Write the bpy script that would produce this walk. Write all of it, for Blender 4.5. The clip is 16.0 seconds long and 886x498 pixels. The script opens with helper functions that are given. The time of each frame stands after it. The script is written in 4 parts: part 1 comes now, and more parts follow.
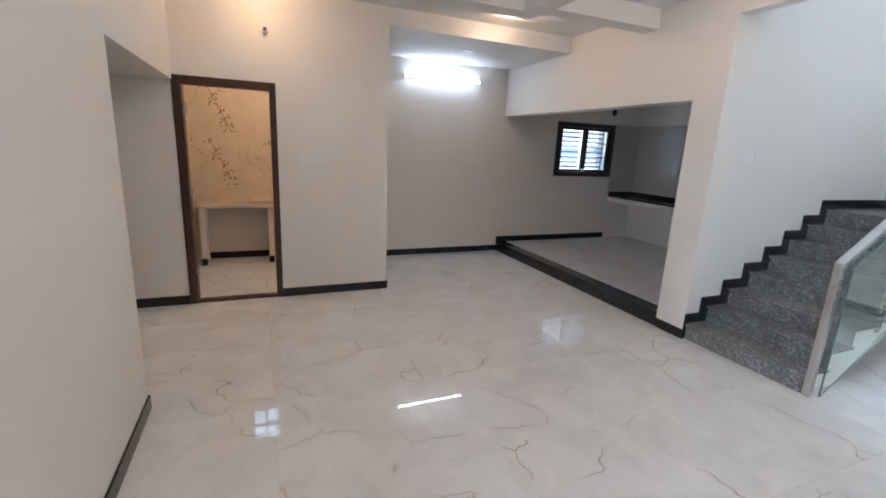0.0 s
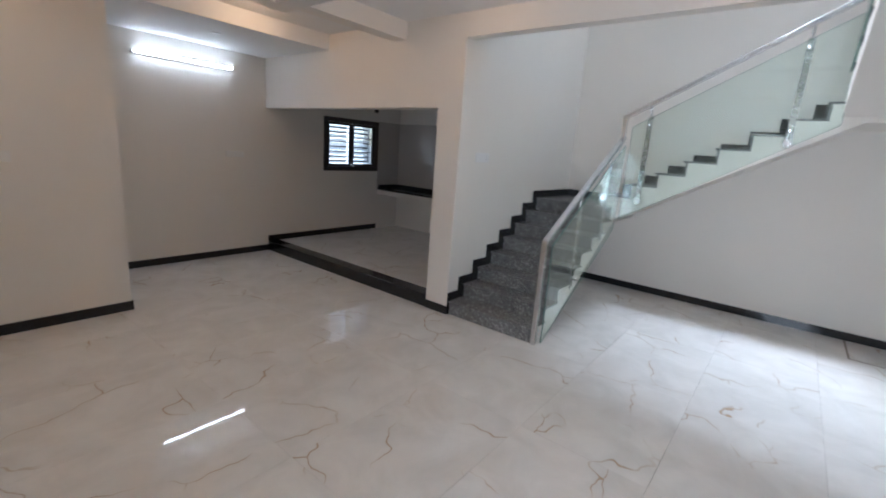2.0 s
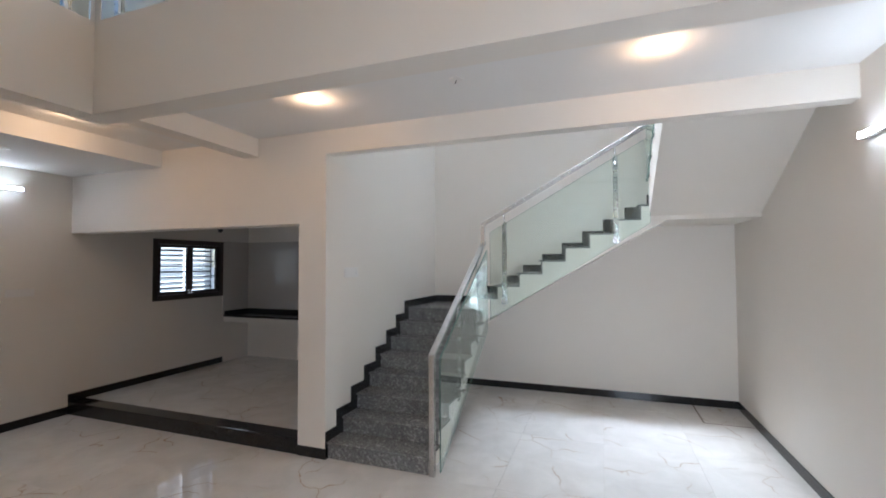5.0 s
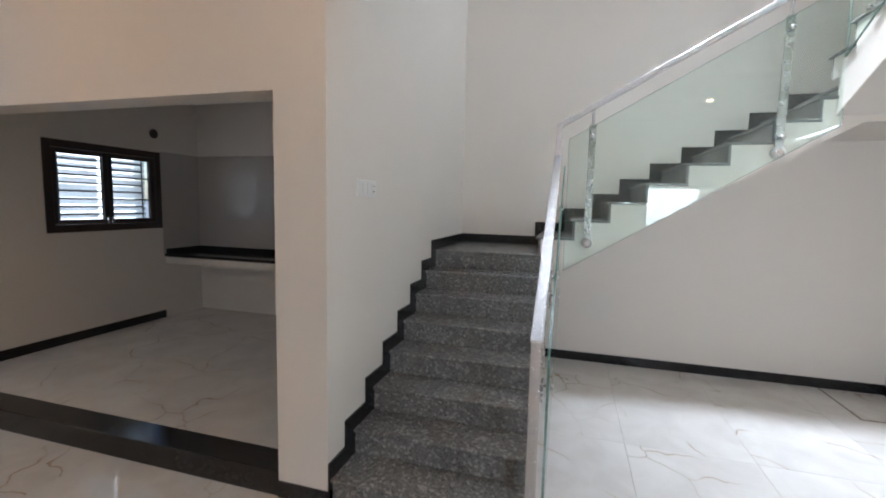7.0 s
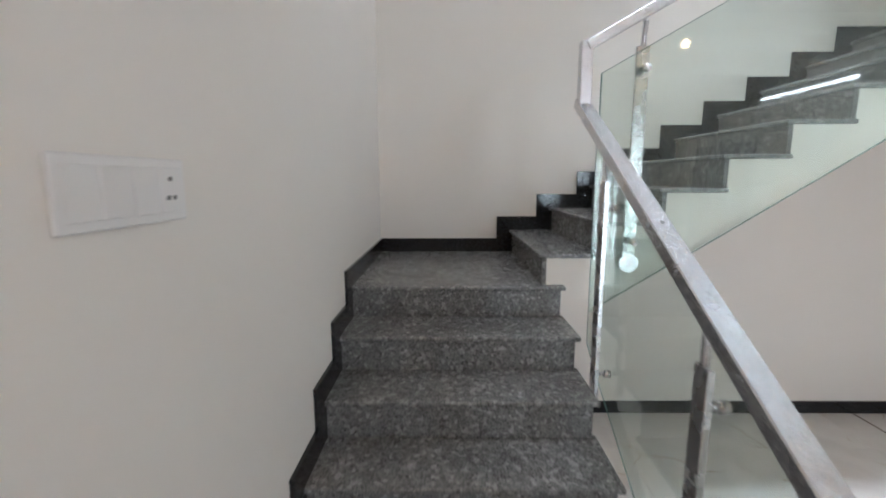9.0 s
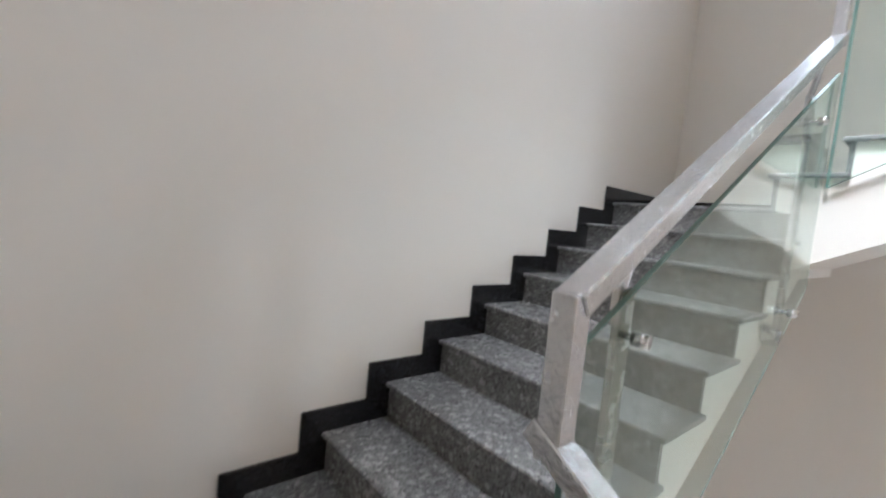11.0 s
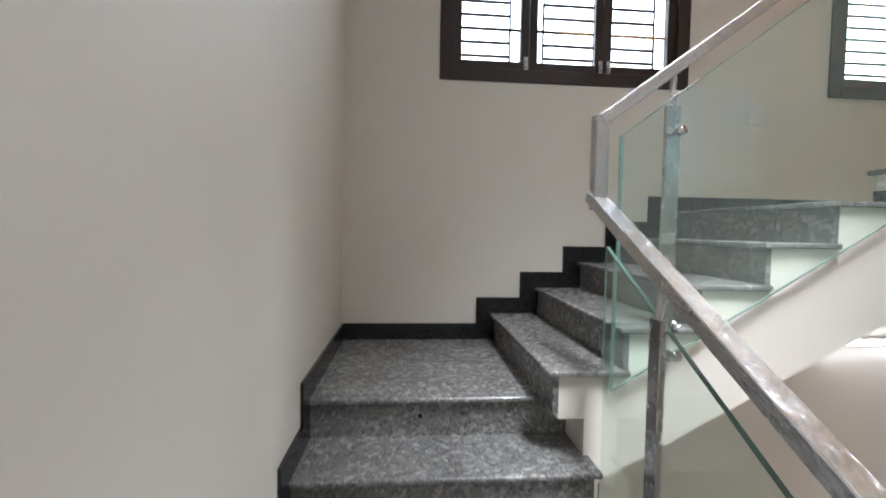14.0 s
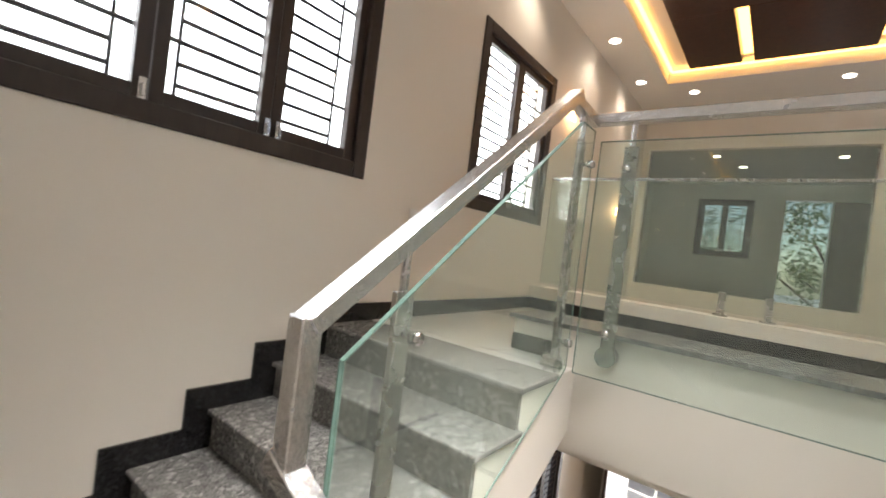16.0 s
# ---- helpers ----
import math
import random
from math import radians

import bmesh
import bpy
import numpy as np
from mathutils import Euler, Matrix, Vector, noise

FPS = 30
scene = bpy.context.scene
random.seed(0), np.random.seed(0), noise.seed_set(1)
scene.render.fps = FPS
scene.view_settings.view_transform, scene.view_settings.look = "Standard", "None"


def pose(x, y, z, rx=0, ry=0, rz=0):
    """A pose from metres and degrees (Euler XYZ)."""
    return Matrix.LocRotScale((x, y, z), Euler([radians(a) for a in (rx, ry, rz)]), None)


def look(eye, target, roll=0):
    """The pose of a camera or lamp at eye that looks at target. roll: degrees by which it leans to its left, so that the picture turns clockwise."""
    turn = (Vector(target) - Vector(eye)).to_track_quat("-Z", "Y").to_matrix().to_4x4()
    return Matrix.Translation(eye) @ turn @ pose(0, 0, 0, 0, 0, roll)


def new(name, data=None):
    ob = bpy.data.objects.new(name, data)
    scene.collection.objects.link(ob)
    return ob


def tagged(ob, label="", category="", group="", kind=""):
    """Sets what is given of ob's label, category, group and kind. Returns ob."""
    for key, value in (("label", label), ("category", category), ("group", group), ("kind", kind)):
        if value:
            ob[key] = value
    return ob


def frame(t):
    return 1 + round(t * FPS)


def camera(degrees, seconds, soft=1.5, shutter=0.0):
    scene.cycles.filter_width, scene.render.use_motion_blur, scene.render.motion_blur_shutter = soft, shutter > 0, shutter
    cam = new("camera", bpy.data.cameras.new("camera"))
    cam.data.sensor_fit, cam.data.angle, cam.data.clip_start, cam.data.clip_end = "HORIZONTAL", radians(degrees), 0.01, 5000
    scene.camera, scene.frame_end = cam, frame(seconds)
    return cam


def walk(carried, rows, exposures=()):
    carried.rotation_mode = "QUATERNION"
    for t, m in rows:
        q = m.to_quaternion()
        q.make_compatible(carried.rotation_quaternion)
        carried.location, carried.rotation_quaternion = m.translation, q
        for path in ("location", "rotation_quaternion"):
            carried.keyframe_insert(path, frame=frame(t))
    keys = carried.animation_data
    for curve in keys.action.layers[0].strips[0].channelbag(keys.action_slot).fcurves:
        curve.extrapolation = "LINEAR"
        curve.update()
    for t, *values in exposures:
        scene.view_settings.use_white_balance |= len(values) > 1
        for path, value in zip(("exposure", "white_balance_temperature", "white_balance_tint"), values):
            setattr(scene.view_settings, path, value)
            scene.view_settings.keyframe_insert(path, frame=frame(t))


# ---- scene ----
cam = camera(90.7, 16.0, 1.8, 0.35)
PATH = [
    (0, (-3.617, -2.682, 1.669), (-2.861, -0.887, 1.212), 2.7),
    (0.5, (-3.602, -2.7, 1.668), (-2.857, -0.902, 1.21), 2.8),
    (1, (-3.532, -2.7, 1.726), (-2.168, -1.304, 1.289), 4.4),
    (1.5, (-3.582, -2.706, 1.766), (-2.116, -1.418, 1.331), 4.4),
    (2, (-3.615, -2.729, 1.755), (-2.08, -1.525, 1.313), 4.2),
    (2.5, (-3.745, -2.728, 1.971), (-2.024, -1.793, 1.568), -0.6),
    (3, (-3.905, -2.757, 2.018), (-2.046, -2.023, 1.973), -1.0),
    (3.2, (-3.932, -2.786, 2.003), (-2.056, -2.095, 2.054), -1.0),
    (5.3, (-3.261, -2.288, 1.757), (-1.382, -1.608, 1.823), -0.2),
    (5.5, (-3.115, -2.191, 1.74), (-1.248, -1.474, 1.734), -0.6),
    (6, (-2.744, -1.825, 1.666), (-0.828, -1.258, 1.585), -0.2),
    (6.5, (-2.326, -1.507, 1.613), (-0.415, -0.94, 1.449), -0.1),
    (7, (-1.932, -1.162, 1.616), (-0.02, -0.611, 1.416), 1.3),
    (7.5, (-1.517, -0.864, 1.601), (0.457, -0.628, 1.384), 1.5),
    (8, (-1.055, -0.687, 1.632), (0.925, -0.636, 1.356), 0.1),
    (8.2, (-0.899, -0.613, 1.646), (1.076, -0.532, 1.342), 0.1),
    (10.5, (1.086, -0.399, 2.14), (2.887, -1.228, 1.881), 3.5),
    (11, (1.354, -0.415, 2.384), (2.872, -1.709, 2.235), 5.8),
    (11.5, (1.584, -0.451, 2.566), (2.864, -1.985, 2.462), 5.9),
    (12, (1.764, -0.581, 2.84), (2.646, -2.371, 2.71), 6.8),
    (12.5, (2.071, -0.712, 2.896), (2.535, -2.655, 2.81), 6.8),
    (13, (2.383, -0.917, 3.039), (2.406, -2.916, 2.977), 7.8),
    (13.5, (2.447, -1.147, 3.072), (2.248, -3.136, 3.01), 8.0),
    (14, (2.48, -1.448, 3.217), (2.314, -3.439, 3.129), 1.0),
    (14.5, (2.413, -1.722, 3.357), (1.945, -3.664, 3.274), 3.3),
    (15, (2.386, -1.934, 3.522), (1.602, -3.772, 3.442), 4.9),
    (15.5, (2.388, -2.117, 3.686), (1.017, -3.573, 3.658), 7.6),
    (16, (2.317, -2.254, 3.787), (0.731, -3.472, 3.77), 7.1),
]
walk(cam, [(t, look(eye, aim, roll)) for t, eye, aim, roll in PATH],
     exposures=[(0, 0.85, 5200, 9), (1, 0.58, 5350, 10), (3, 0.25, 5450, 11), (5.5, 0.4, 5700, 11), (8, 0.42, 5800, 12), (10.5, 0.6, 5850, 13), (12, -0.12, 6050, 15), (13, -0.1, 6100, 14), (14, 0.0, 6150, 13), (15, 0.12, 6350, 13), (16, 0.2, 7000, 15)])

# ---- plan, metres ----
R = 0.152                      # stair rise
EAST, SOUTH, NORTH, WEST = 2.84, -3.957, 3.642, -4.32
BATH = 2.136                   # wall with the bathroom door
L1, L2, FF = 8 * R, 17 * R, 22 * R   # two landings, first floor
CEIL = 5.98                    # first floor ceiling
SLAB, BEAM = 3.04, 2.82        # ground floor ceiling, underside of its beams
VX, VY = -1.4, 0.99            # corner of the double-height void
KERB = 3.535
GX = 0.42                      # stairwell edge of the gallery
IN1, IN2, IN3 = -1.0, 1.85, -2.91   # inner edges of the three flights

# ---- world and light ----
SUN_EL, SUN_ROT = radians(66), radians(-8)
world = bpy.data.worlds.new("world")
scene.world = world
world.use_nodes = True
wn = world.node_tree.nodes
sky = wn.new("ShaderNodeTexSky")
sky.sky_type, sky.sun_disc, sky.sun_elevation, sky.sun_rotation = "NISHITA", False, SUN_EL, SUN_ROT
wn["Background"].inputs["Strength"].default_value = 0.15
world.node_tree.links.new(sky.outputs["Color"], wn["Background"].inputs["Color"])


def lamp(name, kind, m, energy, colour=(1, 1, 1), size=0.1, size_y=None, **more):
    data = bpy.data.lights.new(name, kind)
    data.energy, data.color = energy, colour
    if kind == "AREA":
        data.shape = "RECTANGLE" if size_y else "DISK"
        data.size = size
        if size_y:
            data.size_y = size_y
    elif kind == "SPOT":
        data.spot_size, data.spot_blend, data.shadow_soft_size = more.get("cone", 2.0), 0.8, size
    elif kind == "SUN":
        data.angle = size
    else:
        data.shadow_soft_size = size
    ob = new(name, data)
    ob.matrix_world = m
    return ob


sun_way = Vector((math.sin(SUN_ROT) * math.cos(SUN_EL), math.cos(SUN_ROT) * math.cos(SUN_EL), math.sin(SUN_EL)))
lamp("sun", "SUN", look(sun_way * 30, (0, 0, 0)), 1.4, (1, 0.96, 0.9), radians(14))
DAY = (0.93, 0.97, 1.0)
# skylight in the window and door openings
lamp("skylight_stair", "AREA", pose(1.57, SOUTH - 0.42, 4.85, 72, 0, 0), 115, DAY, 2.6, 2.2)
lamp("skylight_gallery", "AREA", pose(-0.75, SOUTH - 0.36, 4.7, 90, 0, 0), 120, DAY, 2.0, 2.0)
lamp("skylight_entrance", "AREA", pose(WEST - 0.95, -3.15, 1.15, 90, 0, -90), 140, DAY, 1.7, 2.2)
lamp("skylight_kitchen", "AREA", pose(1.65, NORTH + 0.4, 1.72, -90, 0, 0), 9, DAY, 1.2, 0.9)

lamp("skylight_bathroom", "AREA", pose(-3.7, 4.4, 3.05, -90, 0, 0), 2.6, DAY, 0.5, 0.8)
# roof light over the stairwell
roof = lamp("skylight_roof", "AREA", look((1.45, -1.6, CEIL + 0.35), (1.52, -3.15, 0)), 22, DAY, 0.45, 1.15)
roof.data.spread = radians(47)


# ---- materials ----
def shader(name, rough=0.5, metal=0.0, colour=None):
    m = bpy.data.materials.new(name)
    m.use_nodes = True
    t = m.node_tree
    b = t.nodes["Principled BSDF"]
    b.inputs["Roughness"].default_value, b.inputs["Metallic"].default_value = rough, metal
    if colour:
        b.inputs["Base Color"].default_value = (*colour, 1)
    return m, t, b


def nd(t, kind, **sets):
    n = t.nodes.new(kind)
    for k, v in sets.items():
        n.inputs[k.replace("_", " ")].default_value = v
    return n


def coords(t, jitter=False):
    """Places in world metres; with jitter each piece takes another stretch of the pattern."""
    g = t.nodes.new("ShaderNodeNewGeometry")
    if not jitter:
        return g.outputs["Position"]
    o = t.nodes.new("ShaderNodeObjectInfo")
    add = t.nodes.new("ShaderNodeVectorMath")
    mul = t.nodes.new("ShaderNodeMath")
    mul.operation = "MULTIPLY"
    mul.inputs[1].default_value = 37.0
    t.links.new(o.outputs["Random"], mul.inputs[0])
    t.links.new(g.outputs["Position"], add.inputs[0])
    t.links.new(mul.outputs[0], add.inputs[1])
    return add.outputs[0]


def ramp(t, fac, stops):
    r = t.nodes.new("ShaderNodeValToRGB")
    e = r.color_ramp.elements
    while len(e) < len(stops):
        e.new(0.5)
    for el, (p, c) in zip(e, stops):
        el.position, el.color = p, (*c, 1) if len(c) == 3 else c
    t.links.new(fac, r.inputs[0])
    return r.outputs[0]


def mix(t, fac, a, b, how="MIX"):
    n = t.nodes.new("ShaderNodeMix")
    n.data_type, n.blend_type = "RGBA", how
    for src, socket in ((fac, n.inputs[0]), (a, n.inputs[6]), (b, n.inputs[7])):
        if isinstance(src, (int, float)):
            socket.default_value = src
        elif isinstance(src, tuple):
            socket.default_value = (*src, 1)
        else:
            t.links.new(src, socket)
    return n.outputs[2]


def noise_of(t, vec, scale, detail=4.0, rough=0.5, distort=0.0):
    n = nd(t, "ShaderNodeTexNoise", Scale=scale, Detail=detail, Roughness=rough, Distortion=distort)
    t.links.new(vec, n.inputs["Vector"])
    return n.outputs["Fac"]


def bump(t, b, height, strength, dist=0.01):
    n = nd(t, "ShaderNodeBump", Strength=strength, Distance=dist)
    t.links.new(height, n.inputs["Height"])
    t.links.new(n.outputs[0], b.inputs["Normal"])


def paint(name, colour, worn, rough=0.6):
    """Rolled emulsion: faint roller stipple, broad uneven tone."""
    m, t, b = shader(name, rough)
    p = coords(t)
    broad = noise_of(t, p, 0.9, 3)
    c = mix(t, ramp(t, broad, [(0.3, (0, 0, 0)), (0.7, (1, 1, 1))]), colour, worn)
    t.links.new(c, b.inputs["Base Color"])
    bump(t, b, noise_of(t, p, 160, 3), 0.06, 0.004)
    return m


CREAM = paint("cream wall paint", (0.79, 0.745, 0.68), (0.765, 0.72, 0.655))
WHITE = paint("white ceiling paint", (0.8, 0.79, 0.77), (0.77, 0.76, 0.74), 0.7)


def marble(name, base, cloud, vein, rough=0.07, scale=1.0, width=0.014):
    m, t, b = shader(name, rough)
    p = coords(t, True)
    warp = nd(t, "ShaderNodeTexNoise", Scale=1.3 * scale, Detail=3.5)
    t.links.new(p, warp.inputs["Vector"])
    push = t.nodes.new("ShaderNodeVectorMath")
    push.operation = "MULTIPLY_ADD"
    push.inputs[1].default_value = (0.55, 0.55, 0.55)
    t.links.new(warp.outputs["Color"], push.inputs[0])
    t.links.new(p, push.inputs[2])
    v = nd(t, "ShaderNodeTexVoronoi", Scale=1.05 * scale)
    v.feature = "DISTANCE_TO_EDGE"
    t.links.new(push.outputs[0], v.inputs["Vector"])
    thin = ramp(t, v.outputs["Distance"], [(0.0, (1, 1, 1)), (width, (0, 0, 0))])
    gate = ramp(t, noise_of(t, p, 1.6 * scale, 2), [(0.47, (0, 0, 0)), (0.6, (1, 1, 1))])
    halo = ramp(t, v.outputs["Distance"], [(0.0, (0.5, 0.5, 0.5)), (width * 7, (0, 0, 0))])
    c = mix(t, ramp(t, noise_of(t, p, 2.2 * scale, 6, 0.6, 0.6), [(0.35, (0, 0, 0)), (0.7, (1, 1, 1))]), base, cloud)
    c = mix(t, mix(t, 1.0, halo, gate, "MULTIPLY"), c, cloud)
    c = mix(t, mix(t, 1.0, thin, gate, "MULTIPLY"), c, vein)
    t.links.new(c, b.inputs["Base Color"])
    return m


TILE = marble("polished veined tile", (0.74, 0.725, 0.7), (0.63, 0.615, 0.59), (0.42, 0.3, 0.19), 0.018, 1.3, 0.008)
GROUT, _, _ = shader("pale grout", 0.8, 0, (0.45, 0.43, 0.4))


def granite(name, dark, mid, light, rough, scale, bumpy=0.0):
    m, t, b = shader(name, rough)
    p = coords(t)
    v = nd(t, "ShaderNodeTexVoronoi", Scale=scale)
    t.links.new(p, v.inputs["Vector"])
    sep = t.nodes.new("ShaderNodeSeparateColor")
    t.links.new(v.outputs["Color"], sep.inputs[0])
    c = ramp(t, sep.outputs[0], [(0.0, dark), (0.38, mid), (0.72, mid), (0.95, light)])
    fleck = ramp(t, noise_of(t, p, scale * 2.2, 4, 0.7), [(0.35, dark), (0.65, light)])
    c = mix(t, 0.5, c, fleck)
    broad = ramp(t, noise_of(t, p, 5, 3), [(0.3, (0.8, 0.8, 0.8)), (0.7, (1.1, 1.1, 1.1))])
    c = mix(t, 1.0, c, broad, "MULTIPLY")
    t.links.new(c, b.inputs["Base Color"])
    if bumpy:
        bump(t, b, noise_of(t, p, 45, 4), bumpy, 0.01)
    return m


GRANITE = granite("grey speckled granite", (0.045, 0.045, 0.044), (0.15, 0.149, 0.144), (0.4, 0.395, 0.38), 0.24, 62, 0.34)
BLACK = granite("black granite", (0.008, 0.008, 0.009), (0.012, 0.012, 0.013), (0.03, 0.03, 0.032), 0.12, 90)


def steel(name, colour, rough, streak):
    m, t, b = shader(name, rough, 1.0)
    p = coords(t)
    c = ramp(t, noise_of(t, p, streak, 3), [(0.3, tuple(0.92 * k for k in colour)), (0.7, colour)])
    t.links.new(c, b.inputs["Base Color"])
    r = ramp(t, noise_of(t, p, streak * 0.6, 3), [(0.3, (rough * 0.9,) * 3), (0.7, (rough * 1.15,) * 3)])
    t.links.new(r, b.inputs["Roughness"])
    return m, t, b


STEEL = steel("brushed stainless steel", (0.55, 0.54, 0.53), 0.26, 30)[0]
CHROME = steel("polished steel fitting", (0.68, 0.68, 0.68), 0.14, 20)[0]
WRAP, _t, _b = steel("steel in crinkled protective film", (0.7, 0.7, 0.71), 0.24, 60)
bump(_t, _b, noise_of(_t, coords(_t), 42, 4, 0.6, 2.2), 0.4, 0.006)


def pane_glass(name, tint, rough=0.0, veil=0.0):
    m = bpy.data.materials.new(name)
    m.use_nodes = True
    t = m.node_tree
    t.nodes.remove(t.nodes["Principled BSDF"])
    g = nd(t, "ShaderNodeBsdfGlass", IOR=1.45, Roughness=rough)
    g.inputs["Color"].default_value = (*tint, 1)
    top = g.outputs[0]
    if veil:
        # thin uneven film: building dust, wiping smears, and bright reflections painted in as haze
        p = coords(t)
        d = nd(t, "ShaderNodeBsdfDiffuse")
        d.inputs["Color"].default_value = (0.66, 0.74, 0.68, 1)
        smear = ramp(t, noise_of(t, p, 2.6, 5, 0.6, 1.2), [(0.3, (veil * 0.7,) * 3), (0.75, (veil * 1.3,) * 3)])
        x = t.nodes.new("ShaderNodeMixShader")
        t.links.new(smear, x.inputs[0])
        t.links.new(top, x.inputs[1])
        t.links.new(d.outputs[0], x.inputs[2])
        top = x.outputs[0]
    t.links.new(top, t.nodes["Material Output"].inputs["Surface"])
    return m


GLASS = pane_glass("clear green-edged glass", (0.93, 0.97, 0.95), 0.0, 0.03)
EDGE, _, _ = shader("polished green glass edge", 0.15, 0, (0.12, 0.2, 0.17))
WINGLASS = pane_glass("window glass", (0.96, 0.98, 0.98))


def wood(name, dark, light, rough=0.35):
    m, t, b = shader(name, rough)
    p = coords(t)
    s = t.nodes.new("ShaderNodeVectorMath")
    s.operation = "MULTIPLY"
    s.inputs[1].default_value = (22, 22, 3)
    t.links.new(p, s.inputs[0])
    n = noise_of(t, s.outputs[0], 1.0, 6, 0.6, 0.6)
    t.links.new(ramp(t, n, [(0.3, dark), (0.7, light)]), b.inputs["Base Color"])
    bump(t, b, n, 0.08, 0.003)
    return m


TEAK = wood("dark brown polished timber", (0.03, 0.012, 0.008), (0.075, 0.03, 0.018))
FRAME = wood("dark painted window frame", (0.022, 0.015, 0.013), (0.04, 0.026, 0.022), 0.4)
PANELWOOD = wood("walnut veneer ceiling panel", (0.035, 0.013, 0.008), (0.07, 0.028, 0.016), 0.3)
IRON, _, _ = shader("black painted iron bar", 0.45, 0.3, (0.02, 0.02, 0.022))
PLASTIC, _, _ = shader("white plastic", 0.3, 0, (0.78, 0.76, 0.73))
DARKPLASTIC, _, _ = shader("dark plastic", 0.4, 0, (0.03, 0.03, 0.03))


def glow(name, colour, strength):
    m, t, b = shader(name, 0.5, 0, colour)
    b.inputs["Emission Color"].default_value = (*colour, 1)
    b.inputs["Emission Strength"].default_value = strength
    return m


TUBE = glow("lit fluorescent tube", (0.9, 0.96, 1.0), 21)
LED = glow("lit downlight lens", (1.0, 0.93, 0.82), 12)
WARMLED = glow("lit warm bulb", (1.0, 0.62, 0.3), 14)
# lit cove strips; the ceiling slots borrow this glow for lit timber
AMBERGLOW = glow("amber glow of cove strips and slots", (1.0, 0.52, 0.14), 5.5)


# ---- building ----
def box(bm, x0, x1, y0, y1, z0, z1):
    v = [bm.verts.new((x, y, z)) for x in sorted((x0, x1)) for y in sorted((y0, y1)) for z in sorted((z0, z1))]
    for f in ((0, 1, 3, 2), (4, 6, 7, 5), (0, 4, 5, 1), (2, 3, 7, 6), (0, 2, 6, 4), (1, 5, 7, 3)):
        bm.faces.new([v[i] for i in f])
    return v


def boxes(*rows):
    bm = bmesh.new()
    for r in rows:
        box(bm, *r)
    return bm


def soften(bm, w, seg=1):
    bmesh.ops.bevel(bm, geom=list(bm.edges), offset=w, segments=seg, affect="EDGES", clamp_overlap=True)
    return bm


def prism(outline, axis, a, b):
    """A flat outline drawn thick along one axis (0 x, 1 y, 2 z)."""
    bm = bmesh.new()

    def at(p, d):
        q = list(p)
        q.insert(axis, d)
        return bm.verts.new(q)
    lo, hi = [at(p, a) for p in outline], [at(p, b) for p in outline]
    bm.faces.new(lo)
    bm.faces.new(hi[::-1])
    n = len(outline)
    for i in range(n):
        bm.faces.new((lo[i], hi[i], hi[(i + 1) % n], lo[(i + 1) % n]))
    bmesh.ops.recalc_face_normals(bm, faces=bm.faces)
    return bm


def rod(bm, p, q, r, seg=12):
    p, q = Vector(p), Vector(q)
    d = q - p
    m = Matrix.Translation((p + q) / 2) @ d.to_track_quat("Z", "Y").to_matrix().to_4x4()
    bmesh.ops.create_cone(bm, cap_ends=True, segments=seg, radius1=r, radius2=r, depth=d.length, matrix=m)
    return bm


def bar(bm, p, q, w, h):
    """A bar of square section from p to q, its sides upright; w across, h deep."""
    p, q = Vector(p), Vector(q)
    d = (q - p).normalized()
    side = d.cross(Vector((0, 0, 1)))
    side = side.normalized() if side.length > 0.01 else Vector((1, 0, 0))
    up = side.cross(d)
    ring = [(side * a * w + up * b * h) / 2 for a, b in ((-1, -1), (1, -1), (1, 1), (-1, 1))]
    lo, hi = [bm.verts.new(p + k) for k in ring], [bm.verts.new(q + k) for k in ring]
    bm.faces.new(lo[::-1])
    bm.faces.new(hi)
    for i in range(4):
        bm.faces.new((lo[i], lo[(i + 1) % 4], hi[(i + 1) % 4], hi[i]))
    return bm


def mesh_of(name, bm, material, smooth=False):
    bmesh.ops.recalc_face_normals(bm, faces=bm.faces)
    me = bpy.data.meshes.new(name)
    bm.to_mesh(me)
    bm.free()
    me.materials.append(material)
    if smooth:
        for f in me.polygons:
            f.use_smooth = True
    return me


def part(name, bm, material, parent, label="", smooth=False):
    ob = new(name, mesh_of(name, bm, material, smooth))
    ob.parent = parent
    return tagged(ob, label)


def thing(name, label, category, group="", at=(0, 0, 0)):
    ob = new(name)
    ob.location = at
    ob.empty_display_size = 0.1
    return tagged(ob, label, category, group)


def setting(name, bm, material, label="", category=""):
    return tagged(new(name, mesh_of(name, bm, material)), label, category, kind="structure")


